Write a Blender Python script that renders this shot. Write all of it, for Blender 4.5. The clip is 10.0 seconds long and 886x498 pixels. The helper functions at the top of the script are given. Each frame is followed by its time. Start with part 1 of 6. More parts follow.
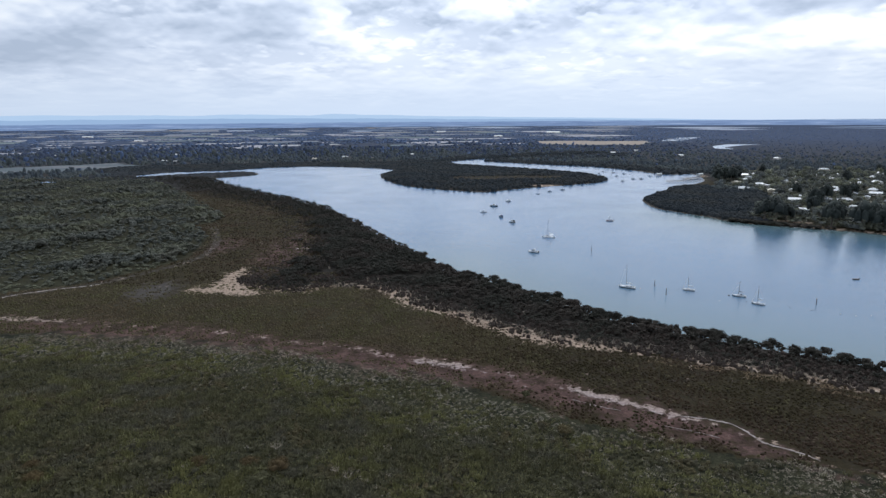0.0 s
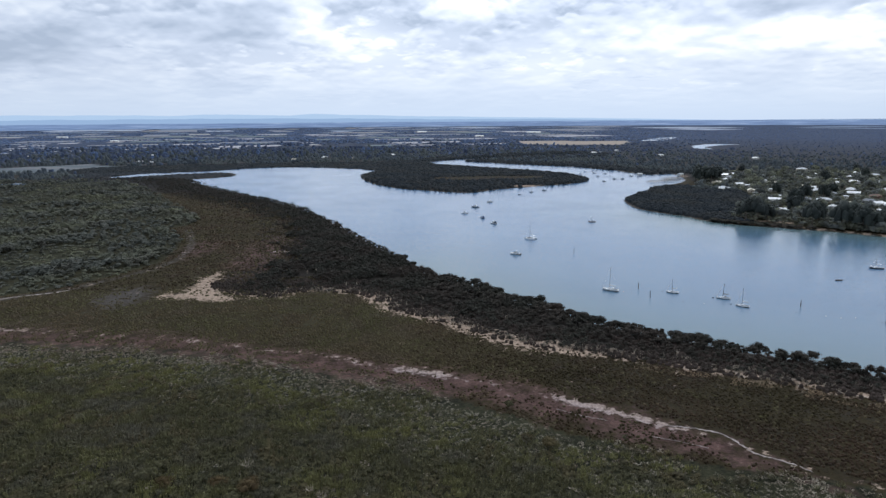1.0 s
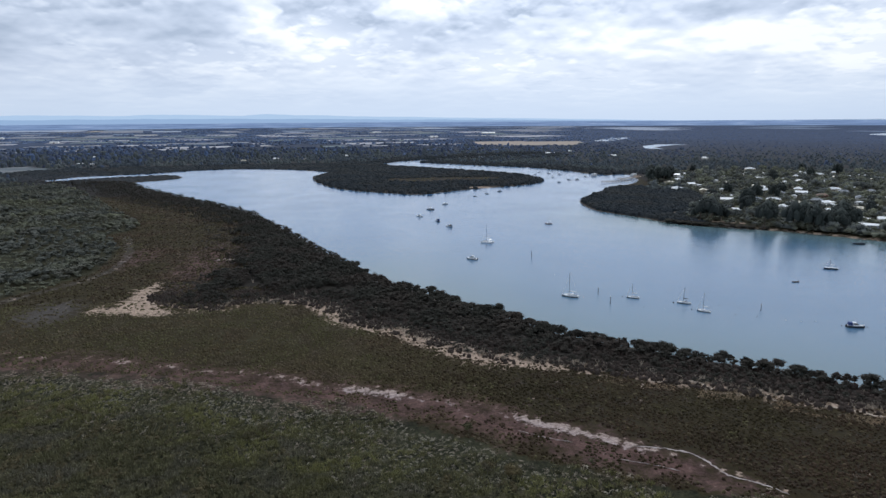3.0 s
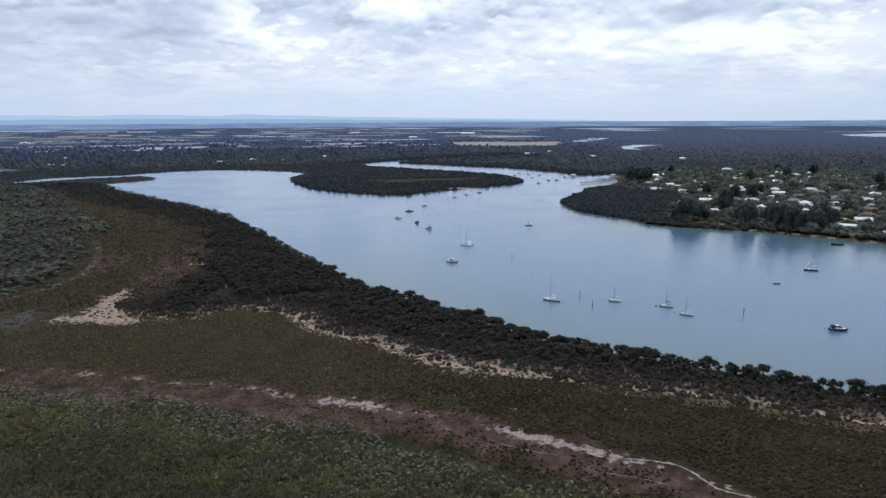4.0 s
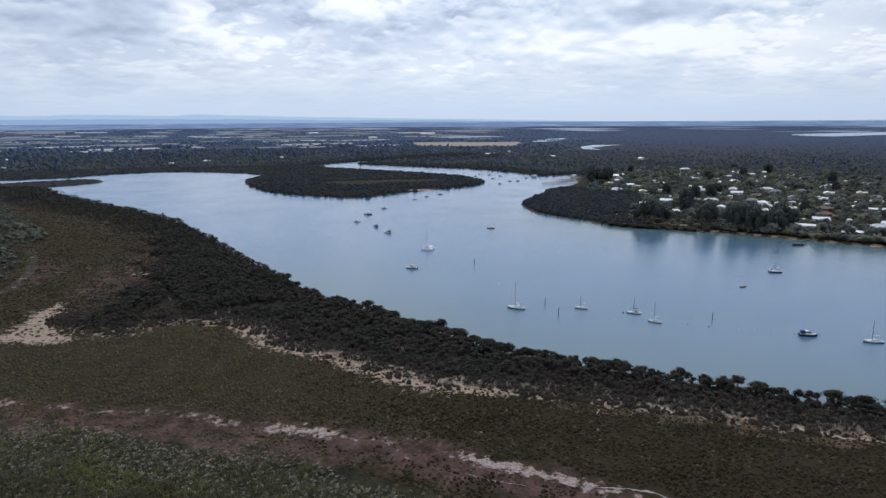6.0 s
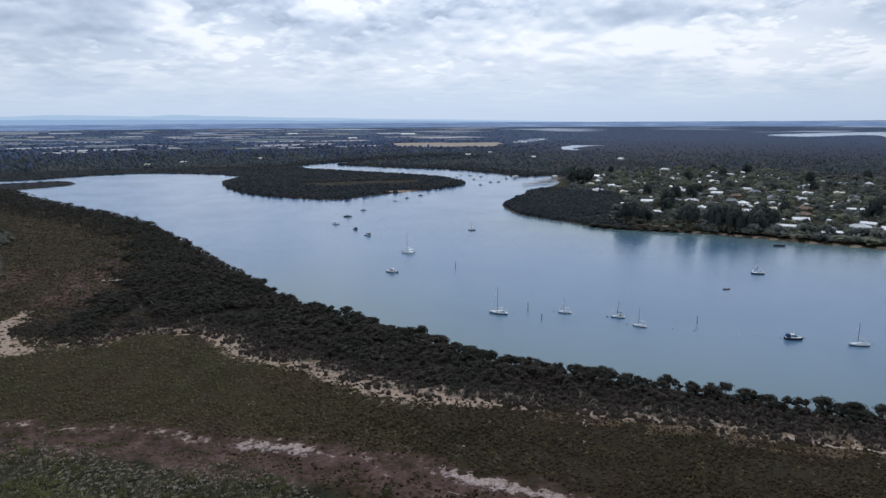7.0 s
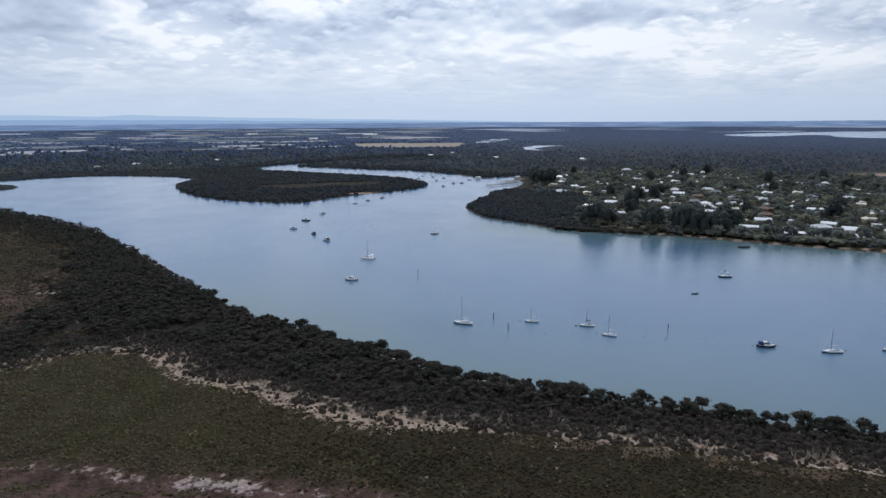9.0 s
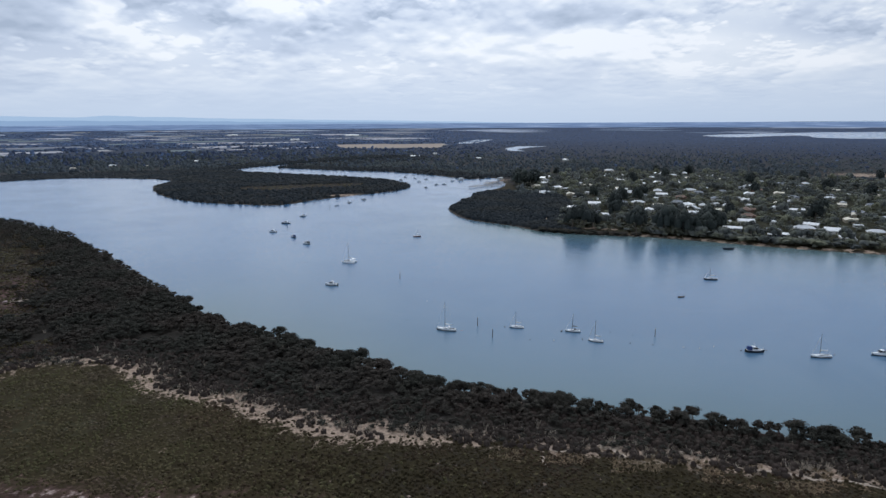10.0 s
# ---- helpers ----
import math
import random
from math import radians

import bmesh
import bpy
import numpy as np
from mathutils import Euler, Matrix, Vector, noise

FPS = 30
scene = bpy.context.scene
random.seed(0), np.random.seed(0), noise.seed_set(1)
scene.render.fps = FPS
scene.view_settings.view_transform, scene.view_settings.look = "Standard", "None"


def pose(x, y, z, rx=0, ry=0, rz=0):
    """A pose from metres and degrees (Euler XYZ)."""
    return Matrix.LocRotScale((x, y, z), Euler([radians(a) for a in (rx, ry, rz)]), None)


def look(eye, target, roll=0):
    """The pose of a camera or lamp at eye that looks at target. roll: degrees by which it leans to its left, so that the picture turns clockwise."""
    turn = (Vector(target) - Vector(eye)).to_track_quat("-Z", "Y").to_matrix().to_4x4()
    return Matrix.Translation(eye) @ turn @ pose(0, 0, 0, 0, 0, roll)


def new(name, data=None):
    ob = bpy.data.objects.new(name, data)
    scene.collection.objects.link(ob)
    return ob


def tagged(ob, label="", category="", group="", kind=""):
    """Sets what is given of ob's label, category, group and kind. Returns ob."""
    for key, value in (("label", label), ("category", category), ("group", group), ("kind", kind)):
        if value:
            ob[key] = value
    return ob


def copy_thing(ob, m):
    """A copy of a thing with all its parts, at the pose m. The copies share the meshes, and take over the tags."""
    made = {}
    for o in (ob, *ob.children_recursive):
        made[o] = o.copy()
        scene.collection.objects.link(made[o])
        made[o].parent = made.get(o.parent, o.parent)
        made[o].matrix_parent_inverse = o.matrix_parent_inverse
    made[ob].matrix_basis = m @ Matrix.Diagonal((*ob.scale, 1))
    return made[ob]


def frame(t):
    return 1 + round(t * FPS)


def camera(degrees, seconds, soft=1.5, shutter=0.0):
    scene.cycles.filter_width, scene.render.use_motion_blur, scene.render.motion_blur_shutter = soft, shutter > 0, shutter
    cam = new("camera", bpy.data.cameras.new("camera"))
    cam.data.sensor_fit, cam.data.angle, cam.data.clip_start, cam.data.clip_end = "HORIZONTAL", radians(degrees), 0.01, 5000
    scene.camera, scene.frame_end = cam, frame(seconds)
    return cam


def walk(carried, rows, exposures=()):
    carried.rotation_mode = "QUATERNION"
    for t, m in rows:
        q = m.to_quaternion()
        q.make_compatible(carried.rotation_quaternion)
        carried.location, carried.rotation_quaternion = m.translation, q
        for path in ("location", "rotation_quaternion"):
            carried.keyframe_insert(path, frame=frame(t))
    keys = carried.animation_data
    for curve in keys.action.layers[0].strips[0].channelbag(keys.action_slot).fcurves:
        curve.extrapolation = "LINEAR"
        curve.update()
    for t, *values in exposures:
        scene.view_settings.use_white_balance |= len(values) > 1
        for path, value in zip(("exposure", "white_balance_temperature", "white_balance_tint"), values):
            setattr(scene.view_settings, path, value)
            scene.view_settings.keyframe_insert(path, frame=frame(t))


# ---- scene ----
cam = camera(67.7, 10.0, 1.45)
PATH = [
    (0, (-2.003, 0.369, 82.33), (-1.957, 2.331, 81.943), -0.4),
    (0.5, (-1.54, 4.092, 82.333), (-1.475, 6.053, 81.945), -0.4),
    (1, (-1.135, 7.807, 82.353), (-1.034, 9.766, 81.966), -0.4),
    (1.5, (-0.692, 11.443, 82.382), (-0.557, 13.401, 81.995), -0.4),
    (2, (-0.212, 15.02, 82.401), (-0.042, 16.975, 82.014), -0.4),
    (2.5, (0.317, 18.6, 82.437), (0.519, 20.552, 82.05), -0.4),
    (4, (2.202, 29.365, 82.55), (2.496, 31.305, 82.164), -0.3),
    (4.5, (2.957, 33.001, 82.564), (3.279, 34.937, 82.178), -0.3),
    (5, (3.749, 36.698, 82.582), (4.1, 38.629, 82.195), -0.3),
    (5.5, (4.618, 40.356, 82.616), (4.998, 42.281, 82.229), -0.3),
    (7, (7.367, 50.951, 82.816), (7.831, 52.858, 82.431), -0.3),
    (7.5, (8.356, 54.467, 82.867), (8.848, 56.367, 82.481), -0.3),
    (8, (9.493, 57.953, 82.908), (10.011, 59.846, 82.523), -0.3),
    (8.5, (10.727, 61.421, 82.973), (11.271, 63.307, 82.588), -0.3),
    (9, (11.975, 64.875, 83.061), (12.545, 66.753, 82.676), -0.3),
    (9.5, (13.202, 68.315, 83.127), (13.799, 70.184, 82.743), -0.3),
    (10, (14.378, 71.747, 83.153), (14.997, 73.61, 82.77), -0.3),
]
walk(cam, [(t, look(eye, target, roll)) for t, eye, target, roll in PATH], [(0.0, 0.03, 6060.0, 10.0), (10.0, -0.2, 5980.0, 10.0)])

# ---- light ----
CLOUD_DARK = (0.50, 0.575, 0.69)
SUN_AZ, SUN_EL = 12.0, 48.0      # degrees to the right of +y, degrees up
world = bpy.data.worlds.new("overcast_sky")
scene.world = world
world.use_nodes = True
wn, wl = world.node_tree.nodes, world.node_tree.links
wn.clear()


def math_node(nodes, links, op, a, b=None, clamp=False):
    n = nodes.new("ShaderNodeMath")
    n.operation, n.use_clamp = op, clamp
    for i, v in enumerate((a, b)):
        if v is None:
            continue
        if isinstance(v, (int, float)):
            n.inputs[i].default_value = v
        else:
            links.new(v, n.inputs[i])
    return n.outputs[0]


def noise_node(nodes, links, vec, scale, detail=4.0, rough=0.55, distortion=0.0):
    n = nodes.new("ShaderNodeTexNoise")
    n.inputs["Scale"].default_value, n.inputs["Detail"].default_value = scale, detail
    n.inputs["Roughness"].default_value, n.inputs["Distortion"].default_value = rough, distortion
    if vec is not None:
        links.new(vec, n.inputs["Vector"])
    return n.outputs["Fac"]


def ramp_node(nodes, links, fac, stops):
    n = nodes.new("ShaderNodeValToRGB")
    e = n.color_ramp.elements
    while len(e) < len(stops):
        e.new(0.5)
    for k, (p, c) in zip(e, stops):
        k.position, k.color = p, (*c, 1.0) if len(c) == 3 else c
    links.new(fac, n.inputs["Fac"])
    return n.outputs["Color"]


def mix_node(nodes, links, fac, a, b, blend="MIX"):
    n = nodes.new("ShaderNodeMix")
    n.data_type, n.blend_type = "RGBA", blend
    for sock, v in ((n.inputs["Factor"], fac), (n.inputs["A"], a), (n.inputs["B"], b)):
        if isinstance(v, (int, float)):
            sock.default_value = v
        elif isinstance(v, tuple):
            sock.default_value = (*v, 1.0)
        else:
            links.new(v, sock)
    return n.outputs["Result"]


# heavy grey and bright white clouds of the deck: bearing and height as slopes from +y, half widths, tone
CLOUD_MASSES = [(0.720, 0.110, 0.380, 0.120, 0.13), (-0.560, 0.090, 0.250, 0.080, -0.07),
                (-0.410, 0.142, 0.128, 0.029, -0.30), (-0.533, 0.106, 0.103, 0.019, -0.22), (-0.599, 0.088, 0.060, 0.019, -0.20), (0.002, 0.138, 0.077, 0.022, -0.20),
                (0.207, 0.137, 0.145, 0.024, -0.24), (0.544, 0.167, 0.188, 0.019, -0.34), (0.076, 0.096, 0.103, 0.014, -0.12), (-0.275, 0.126, 0.077, 0.026, -0.14),
                (-0.136, 0.155, 0.077, 0.012, -0.12), (0.087, 0.161, 0.038, 0.019, 0.34), (-0.161, 0.126, 0.056, 0.019, 0.26), (-0.064, 0.108, 0.068, 0.026, 0.20),
                (0.350, 0.107, 0.094, 0.022, 0.18), (0.600, 0.122, 0.086, 0.017, 0.20), (0.476, 0.098, 0.077, 0.022, 0.14), (-0.372, 0.110, 0.051, 0.017, 0.14),
                (0.201, 0.073, 0.068, 0.012, 0.12), (-0.537, 0.147, 0.068, 0.014, 0.12), (1.110, 0.162, 0.141, 0.023, -0.20), (0.602, 0.126, 0.060, 0.020, 0.16),
                (0.786, 0.081, 0.065, 0.017, 0.18), (1.062, 0.114, 0.112, 0.022, 0.16), (0.793, 0.134, 0.098, 0.020, 0.14), (1.131, 0.204, 0.077, 0.023, 0.10)]


def build_sky():
    sky = wn.new("ShaderNodeTexSky")
    sky.sky_type, sky.sun_disc = "NISHITA", False
    sky.sun_elevation, sky.sun_rotation = radians(SUN_EL), radians(SUN_AZ)
    sky.dust_density, sky.air_density = 1.5, 1.0
    clear = mix_node(wn, wl, 1.0, sky.outputs["Color"], (0.07, 0.09, 0.12), "MULTIPLY")
    tc = wn.new("ShaderNodeTexCoord")
    sep = wn.new("ShaderNodeSeparateXYZ")
    wl.new(tc.outputs["Generated"], sep.inputs[0])

    def op(kind, a, b=None, clamp=False):
        return math_node(wn, wl, kind, a, b, clamp)

    up = op("MAXIMUM", sep.outputs["Z"], 0.0)
    bearing = op("ARCTAN2", sep.outputs["X"], sep.outputs["Y"])
    height = op("MULTIPLY", op("LOGARITHM", op("ADD", up, 0.06), 2.718), 0.44)

    def deck(higher, size=1.0, shift=0.0):
        """A place in the bank of clouds, which draws together towards the horizon; higher: a little above it."""
        com = wn.new("ShaderNodeCombineXYZ")
        wl.new(op("ADD", op("MULTIPLY", bearing, size), shift), com.inputs[0])
        wl.new(op("MULTIPLY", op("ADD", height, higher), size), com.inputs[1])
        return com.outputs[0]

    def heads(at):
        """The thickness of the cloud there, with rounded heads, and the heads alone."""
        warp = wn.new("ShaderNodeTexNoise")
        warp.inputs["Scale"].default_value, warp.inputs["Detail"].default_value, warp.inputs["Roughness"].default_value = 14.0, 3.0, 0.55
        wl.new(at, warp.inputs["Vector"])
        off = wn.new("ShaderNodeVectorMath")
        off.operation = "MULTIPLY_ADD"
        wl.new(warp.outputs["Color"], off.inputs[0])
        off.inputs[1].default_value = (0.04, 0.04, 0.0)
        wl.new(at, off.inputs[2])
        v = wn.new("ShaderNodeTexVoronoi")
        v.feature, v.voronoi_dimensions, v.normalize = "SMOOTH_F1", "2D", True
        v.inputs["Scale"].default_value, v.inputs["Detail"].default_value, v.inputs["Roughness"].default_value = 19.0, 2.5, 0.5
        v.inputs["Smoothness"].default_value = 0.7
        wl.new(off.outputs[0], v.inputs["Vector"])
        soft = noise_node(wn, wl, at, 5.5, 3.5, 0.5)
        puff = op("MULTIPLY", v.outputs["Distance"], -0.55)
        return op("ADD", op("MULTIPLY", soft, 1.5), puff), puff

    p = deck(0.0)
    big = noise_node(wn, wl, p, 2.6, 3.0, 0.5, 0.3)
    fine = noise_node(wn, wl, p, 22.0, 5.0, 0.55)
    tone = op("ADD", op("MULTIPLY", op("SUBTRACT", big, 0.5), 0.4), op("MULTIPLY", op("SUBTRACT", fine, 0.5), 0.2))
    # three banks of cumulus, one before the other: white above, grey towards the flat base
    for size, shift, above, weight in ((2.0, 3.0, 0.05, 0.7), (1.25, 7.0, 0.06, 0.8), (0.8, 11.0, 0.08, 0.8)):
        body, puff = heads(deck(0.0, size, shift))
        over, _ = heads(deck(above / size, size, shift))
        _, lift = heads(deck(0.014 / size, size, shift))
        cover = op("MULTIPLY", op("DIVIDE", op("SUBTRACT", body, 0.55), 0.07, True), weight)
        deep = op("DIVIDE", op("SUBTRACT", over, 0.47), 0.34, True)
        face = op("ADD", op("MULTIPLY", deep, -0.56), op("ADD", 0.30, op("MULTIPLY", op("SUBTRACT", puff, lift), 2.2)))
        face = op("ADD", face, op("MULTIPLY", op("SUBTRACT", fine, 0.5), 0.12))
        tone = op("ADD", tone, op("MULTIPLY", op("SUBTRACT", face, tone), cover))
    # the heavy and the bright clouds, ragged by the same noise
    front = op("DIVIDE", 1.0, op("MAXIMUM", sep.outputs["Y"], 0.05))
    rag_a = op("ADD", op("MULTIPLY", sep.outputs["X"], front), op("MULTIPLY", op("SUBTRACT", big, 0.5), 0.16))
    rag_e = op("ADD", op("MULTIPLY", sep.outputs["Z"], front), op("MULTIPLY", op("SUBTRACT", fine, 0.5), 0.035))
    for a0, e0, wa, we, gain in CLOUD_MASSES:
        u = op("DIVIDE", op("SUBTRACT", rag_a, a0), wa)
        v = op("DIVIDE", op("SUBTRACT", rag_e, e0), we)
        r = op("ADD", op("MULTIPLY", u, u), op("MULTIPLY", v, v))
        tone = op("ADD", tone, op("MULTIPLY", op("POWER", 2.718, op("MULTIPLY", r, -0.7)), 1.4 * gain))
    # farther off the contrast sinks into the veil
    fade = op("ADD", op("MULTIPLY", op("DIVIDE", up, 0.13, True), 0.75), 0.25)
    tone = op("ADD", op("MULTIPLY", tone, fade), 0.5)
    shade = ramp_node(wn, wl, tone, [(0.02, CLOUD_DARK), (0.36, (0.685, 0.755, 0.87)), (0.52, (0.80, 0.86, 0.95)), (0.66, (0.90, 0.945, 1.0)), (0.84, (1.08, 1.09, 1.10))])
    gap = ramp_node(wn, wl, big, [(0.10, (0.0, 0.0, 0.0)), (0.20, (1.0, 1.0, 1.0))])
    clouds = mix_node(wn, wl, gap, clear, shade)
    # low on the horizon the layers run together into a pale veil
    low = op("DIVIDE", up, 0.07, True)
    col = mix_node(wn, wl, low, (0.70, 0.795, 0.925), clouds)
    # the cloud thins towards the hidden sun and thickens away from it
    dot = wn.new("ShaderNodeVectorMath")
    dot.operation = "DOT_PRODUCT"
    wl.new(tc.outputs["Generated"], dot.inputs[0])
    a, e = radians(SUN_AZ), radians(SUN_EL)
    dot.inputs[1].default_value = (math.sin(a) * math.cos(e), math.cos(a) * math.cos(e), math.sin(e))
    gain = op("ADD", op("MULTIPLY", dot.outputs["Value"], 0.27), 0.72)
    glow = op("POWER", op("MAXIMUM", dot.outputs["Value"], 0.0), 6.0)
    gain = op("ADD", gain, op("MULTIPLY", glow, 0.45))
    bg = wn.new("ShaderNodeBackground")
    wl.new(col, bg.inputs["Color"])
    wl.new(gain, bg.inputs["Strength"])
    out = wn.new("ShaderNodeOutputWorld")
    wl.new(bg.outputs[0], out.inputs["Surface"])


build_sky()
sun_data = bpy.data.lights.new("sun", "SUN")
sun_data.energy, sun_data.angle, sun_data.color = 1.2, radians(11.0), (1.0, 0.95, 0.88)
sun = new("sun", sun_data)
sun.matrix_world = look((300 * math.sin(radians(SUN_AZ)), 300 * math.cos(radians(SUN_AZ)), 300 * math.tan(radians(SUN_EL))), (0, 0, 0))


# ---- materials ----
def material(name, rough=0.8, metal=0.0):
    m = bpy.data.materials.new(name)
    m.use_nodes = True
    b = m.node_tree.nodes["Principled BSDF"]
    b.inputs["Roughness"].default_value, b.inputs["Metallic"].default_value = rough, metal
    return m, m.node_tree.nodes, m.node_tree.links, b


def bump(n, l, b, height, strength, distance):
    k = n.new("ShaderNodeBump")
    k.inputs["Strength"].default_value, k.inputs["Distance"].default_value = strength, distance
    l.new(height, k.inputs["Height"])
    l.new(k.outputs[0], b.inputs["Normal"])


def position(n):
    return n.new("ShaderNodeNewGeometry").outputs["Position"]


def foliage(name, dark, light, alt, patch=0.02, spread=1.0, rough=0.9, gloss=0.08, dull=None, each=0.25, grain=1.1):
    """Leaf colours: light and dark by the single leaf clump, with patches of alt over some tens of metres."""
    m, n, l, b = material(name, rough)
    g = n.new("ShaderNodeNewGeometry")
    isl = g.outputs["Random Per Island"]
    ob = n.new("ShaderNodeObjectInfo").outputs["Random"]
    tuft = ramp_node(n, l, noise_node(n, l, g.outputs["Position"], grain, 5.0, 0.68), [(0.32, (0, 0, 0)), (0.70, (1, 1, 1))])
    f = math_node(n, l, "ADD", math_node(n, l, "MULTIPLY", isl, 0.38 * (1 - each) * spread), math_node(n, l, "MULTIPLY", ob, each))
    f = math_node(n, l, "ADD", f, math_node(n, l, "MULTIPLY", tuft, 0.62 * (1 - each) * spread))
    c = ramp_node(n, l, f, [(0.0, dark), (0.9, light)])
    pat = noise_node(n, l, g.outputs["Position"], patch, 4.0, 0.6)
    pf = ramp_node(n, l, pat, [(0.45, (0, 0, 0)), (0.62, (1, 1, 1))])
    c = mix_node(n, l, math_node(n, l, "MULTIPLY", pf, 0.75), c, mix_node(n, l, f, tuple(0.6 * v for v in alt), tuple(1.25 * v for v in alt)))
    if dull:
        p2 = ramp_node(n, l, noise_node(n, l, g.outputs["Position"], patch * 2.7, 4.0, 0.6, 0.5), [(0.50, (0, 0, 0)), (0.64, (1, 1, 1))])
        c = mix_node(n, l, math_node(n, l, "MULTIPLY", p2, 0.8), c, mix_node(n, l, f, tuple(0.45 * v for v in dull), tuple(1.3 * v for v in dull)))
    l.new(c, b.inputs["Base Color"])
    b.inputs["Specular IOR Level"].default_value = gloss
    return m


def plain(name, colour, rough=0.5, metal=0.0, vary=0.12, scale=1.5):
    """A painted or worn surface: the colour with stains at two scales."""
    m, n, l, b = material(name, rough, metal)
    p = position(n)
    f = noise_node(n, l, p, scale, 6.0, 0.6)
    g = noise_node(n, l, p, scale * 9, 3.0, 0.6)
    k = math_node(n, l, "ADD", math_node(n, l, "MULTIPLY", f, 0.7), math_node(n, l, "MULTIPLY", g, 0.3))
    lo, hi = tuple(v * (1 - vary * 2) for v in colour), tuple(min(0.9, v * (1 + vary)) for v in colour)
    l.new(ramp_node(n, l, k, [(0.3, lo), (0.65, hi)]), b.inputs["Base Color"])
    return m


def water_material():
    m, n, l, b = material("tidal_water", 0.16)
    p = position(n)
    s = noise_node(n, l, p, 0.012, 4.0, 0.55, 0.6)
    deep = ramp_node(n, l, s, [(0.35, WATER_A), (0.65, WATER_B)])
    at = n.new("ShaderNodeAttribute")
    at.attribute_name = "shallow"
    l.new(mix_node(n, l, math_node(n, l, "MULTIPLY", at.outputs["Fac"], 0.8), deep, (0.105, 0.150, 0.115)), b.inputs["Base Color"])
    b.inputs["IOR"].default_value = 1.36
    w1 = noise_node(n, l, p, 0.7, 4.0, 0.7, 0.5)
    w2 = noise_node(n, l, p, 0.12, 3.0, 0.6)
    w3 = noise_node(n, l, p, 2.4, 3.0, 0.7)
    h = math_node(n, l, "ADD", math_node(n, l, "ADD", w1, math_node(n, l, "MULTIPLY", w3, 0.45)), math_node(n, l, "MULTIPLY", w2, 1.5))
    bump(n, l, b, h, 0.45, 0.12)
    # wind lanes: rougher and smoother water
    lane = noise_node(n, l, p, 0.02, 3.0, 0.5, 0.8)
    l.new(math_node(n, l, "ADD", math_node(n, l, "MULTIPLY", lane, 0.17), 0.07), b.inputs["Roughness"])
    return m


WATER_A, WATER_B = (0.060, 0.138, 0.262), (0.082, 0.162, 0.282)


def ground_material():
    m, n, l, b = material("marsh_ground", 0.9)
    p = position(n)
    fine = noise_node(n, l, p, 1.1, 6.0, 0.65)
    mid = noise_node(n, l, p, 0.13, 6.0, 0.62)
    wide = noise_node(n, l, p, 0.02, 4.0, 0.6)

    rag = math_node(n, l, "ADD", math_node(n, l, "MULTIPLY", mid, 0.36), math_node(n, l, "MULTIPLY", noise_node(n, l, p, 0.42, 6.0, 0.72), 0.64))

    def mask(name, soft=0.22, amount=1.5, src=rag):
        a = n.new("ShaderNodeAttribute")
        a.attribute_name = name
        v = math_node(n, l, "ADD", a.outputs["Fac"], math_node(n, l, "MULTIPLY", math_node(n, l, "SUBTRACT", src, 0.5), amount))
        return ramp_node(n, l, v, [(0.5 - soft / 2, (0, 0, 0)), (0.5 + soft / 2, (1, 1, 1))])

    both = math_node(n, l, "ADD", math_node(n, l, "MULTIPLY", fine, 0.5), math_node(n, l, "MULTIPLY", mid, 0.5))
    c = ramp_node(n, l, both, [(0.35, (0.017, 0.013, 0.007)), (0.65, (0.046, 0.038, 0.019))])
    c = mix_node(n, l, mask("dark", 0.3), c, ramp_node(n, l, both, [(0.35, (0.012, 0.011, 0.009)), (0.65, (0.032, 0.028, 0.024))]))
    c = mix_node(n, l, mask("green"), c, ramp_node(n, l, both, [(0.40, (0.010, 0.011, 0.007)), (0.60, (0.044, 0.044, 0.025))]))
    c = mix_node(n, l, mask("red", 0.45, 2.6), c, ramp_node(n, l, both, [(0.38, (0.036, 0.022, 0.020)), (0.62, (0.118, 0.072, 0.064))]))
    tone = n.new("ShaderNodeAttribute")
    tone.attribute_name = "tone"
    # Haze of distance put into the base colour: far ground goes blue.
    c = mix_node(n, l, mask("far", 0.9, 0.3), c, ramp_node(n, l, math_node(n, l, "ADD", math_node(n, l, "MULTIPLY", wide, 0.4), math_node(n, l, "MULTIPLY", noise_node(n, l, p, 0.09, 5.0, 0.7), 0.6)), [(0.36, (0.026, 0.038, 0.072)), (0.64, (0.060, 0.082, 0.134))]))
    c = mix_node(n, l, mask("field", 0.1, 0.15), c, ramp_node(n, l, tone.outputs["Fac"], [(0.0, (0.075, 0.10, 0.105)), (0.45, (0.12, 0.135, 0.15)), (0.8, (0.20, 0.20, 0.20)), (1.0, (0.34, 0.28, 0.225))]))
    c = mix_node(n, l, mask("mud", 0.4, 2.4), c, ramp_node(n, l, fine, [(0.35, (0.034, 0.031, 0.028)), (0.65, (0.085, 0.075, 0.069))]))
    c = mix_node(n, l, mask("sand", 0.2, 3.4), c, mix_node(n, l, mask("red", 0.4, 0.2), ramp_node(n, l, fine, [(0.35, (0.18, 0.13, 0.098)), (0.65, (0.41, 0.32, 0.25))]), ramp_node(n, l, fine, [(0.35, (0.17, 0.128, 0.125)), (0.65, (0.37, 0.315, 0.31))])))
    l.new(c, b.inputs["Base Color"])
    b.inputs["Specular IOR Level"].default_value = 0.05
    bump(n, l, b, fine, 0.5, 0.3)
    return m


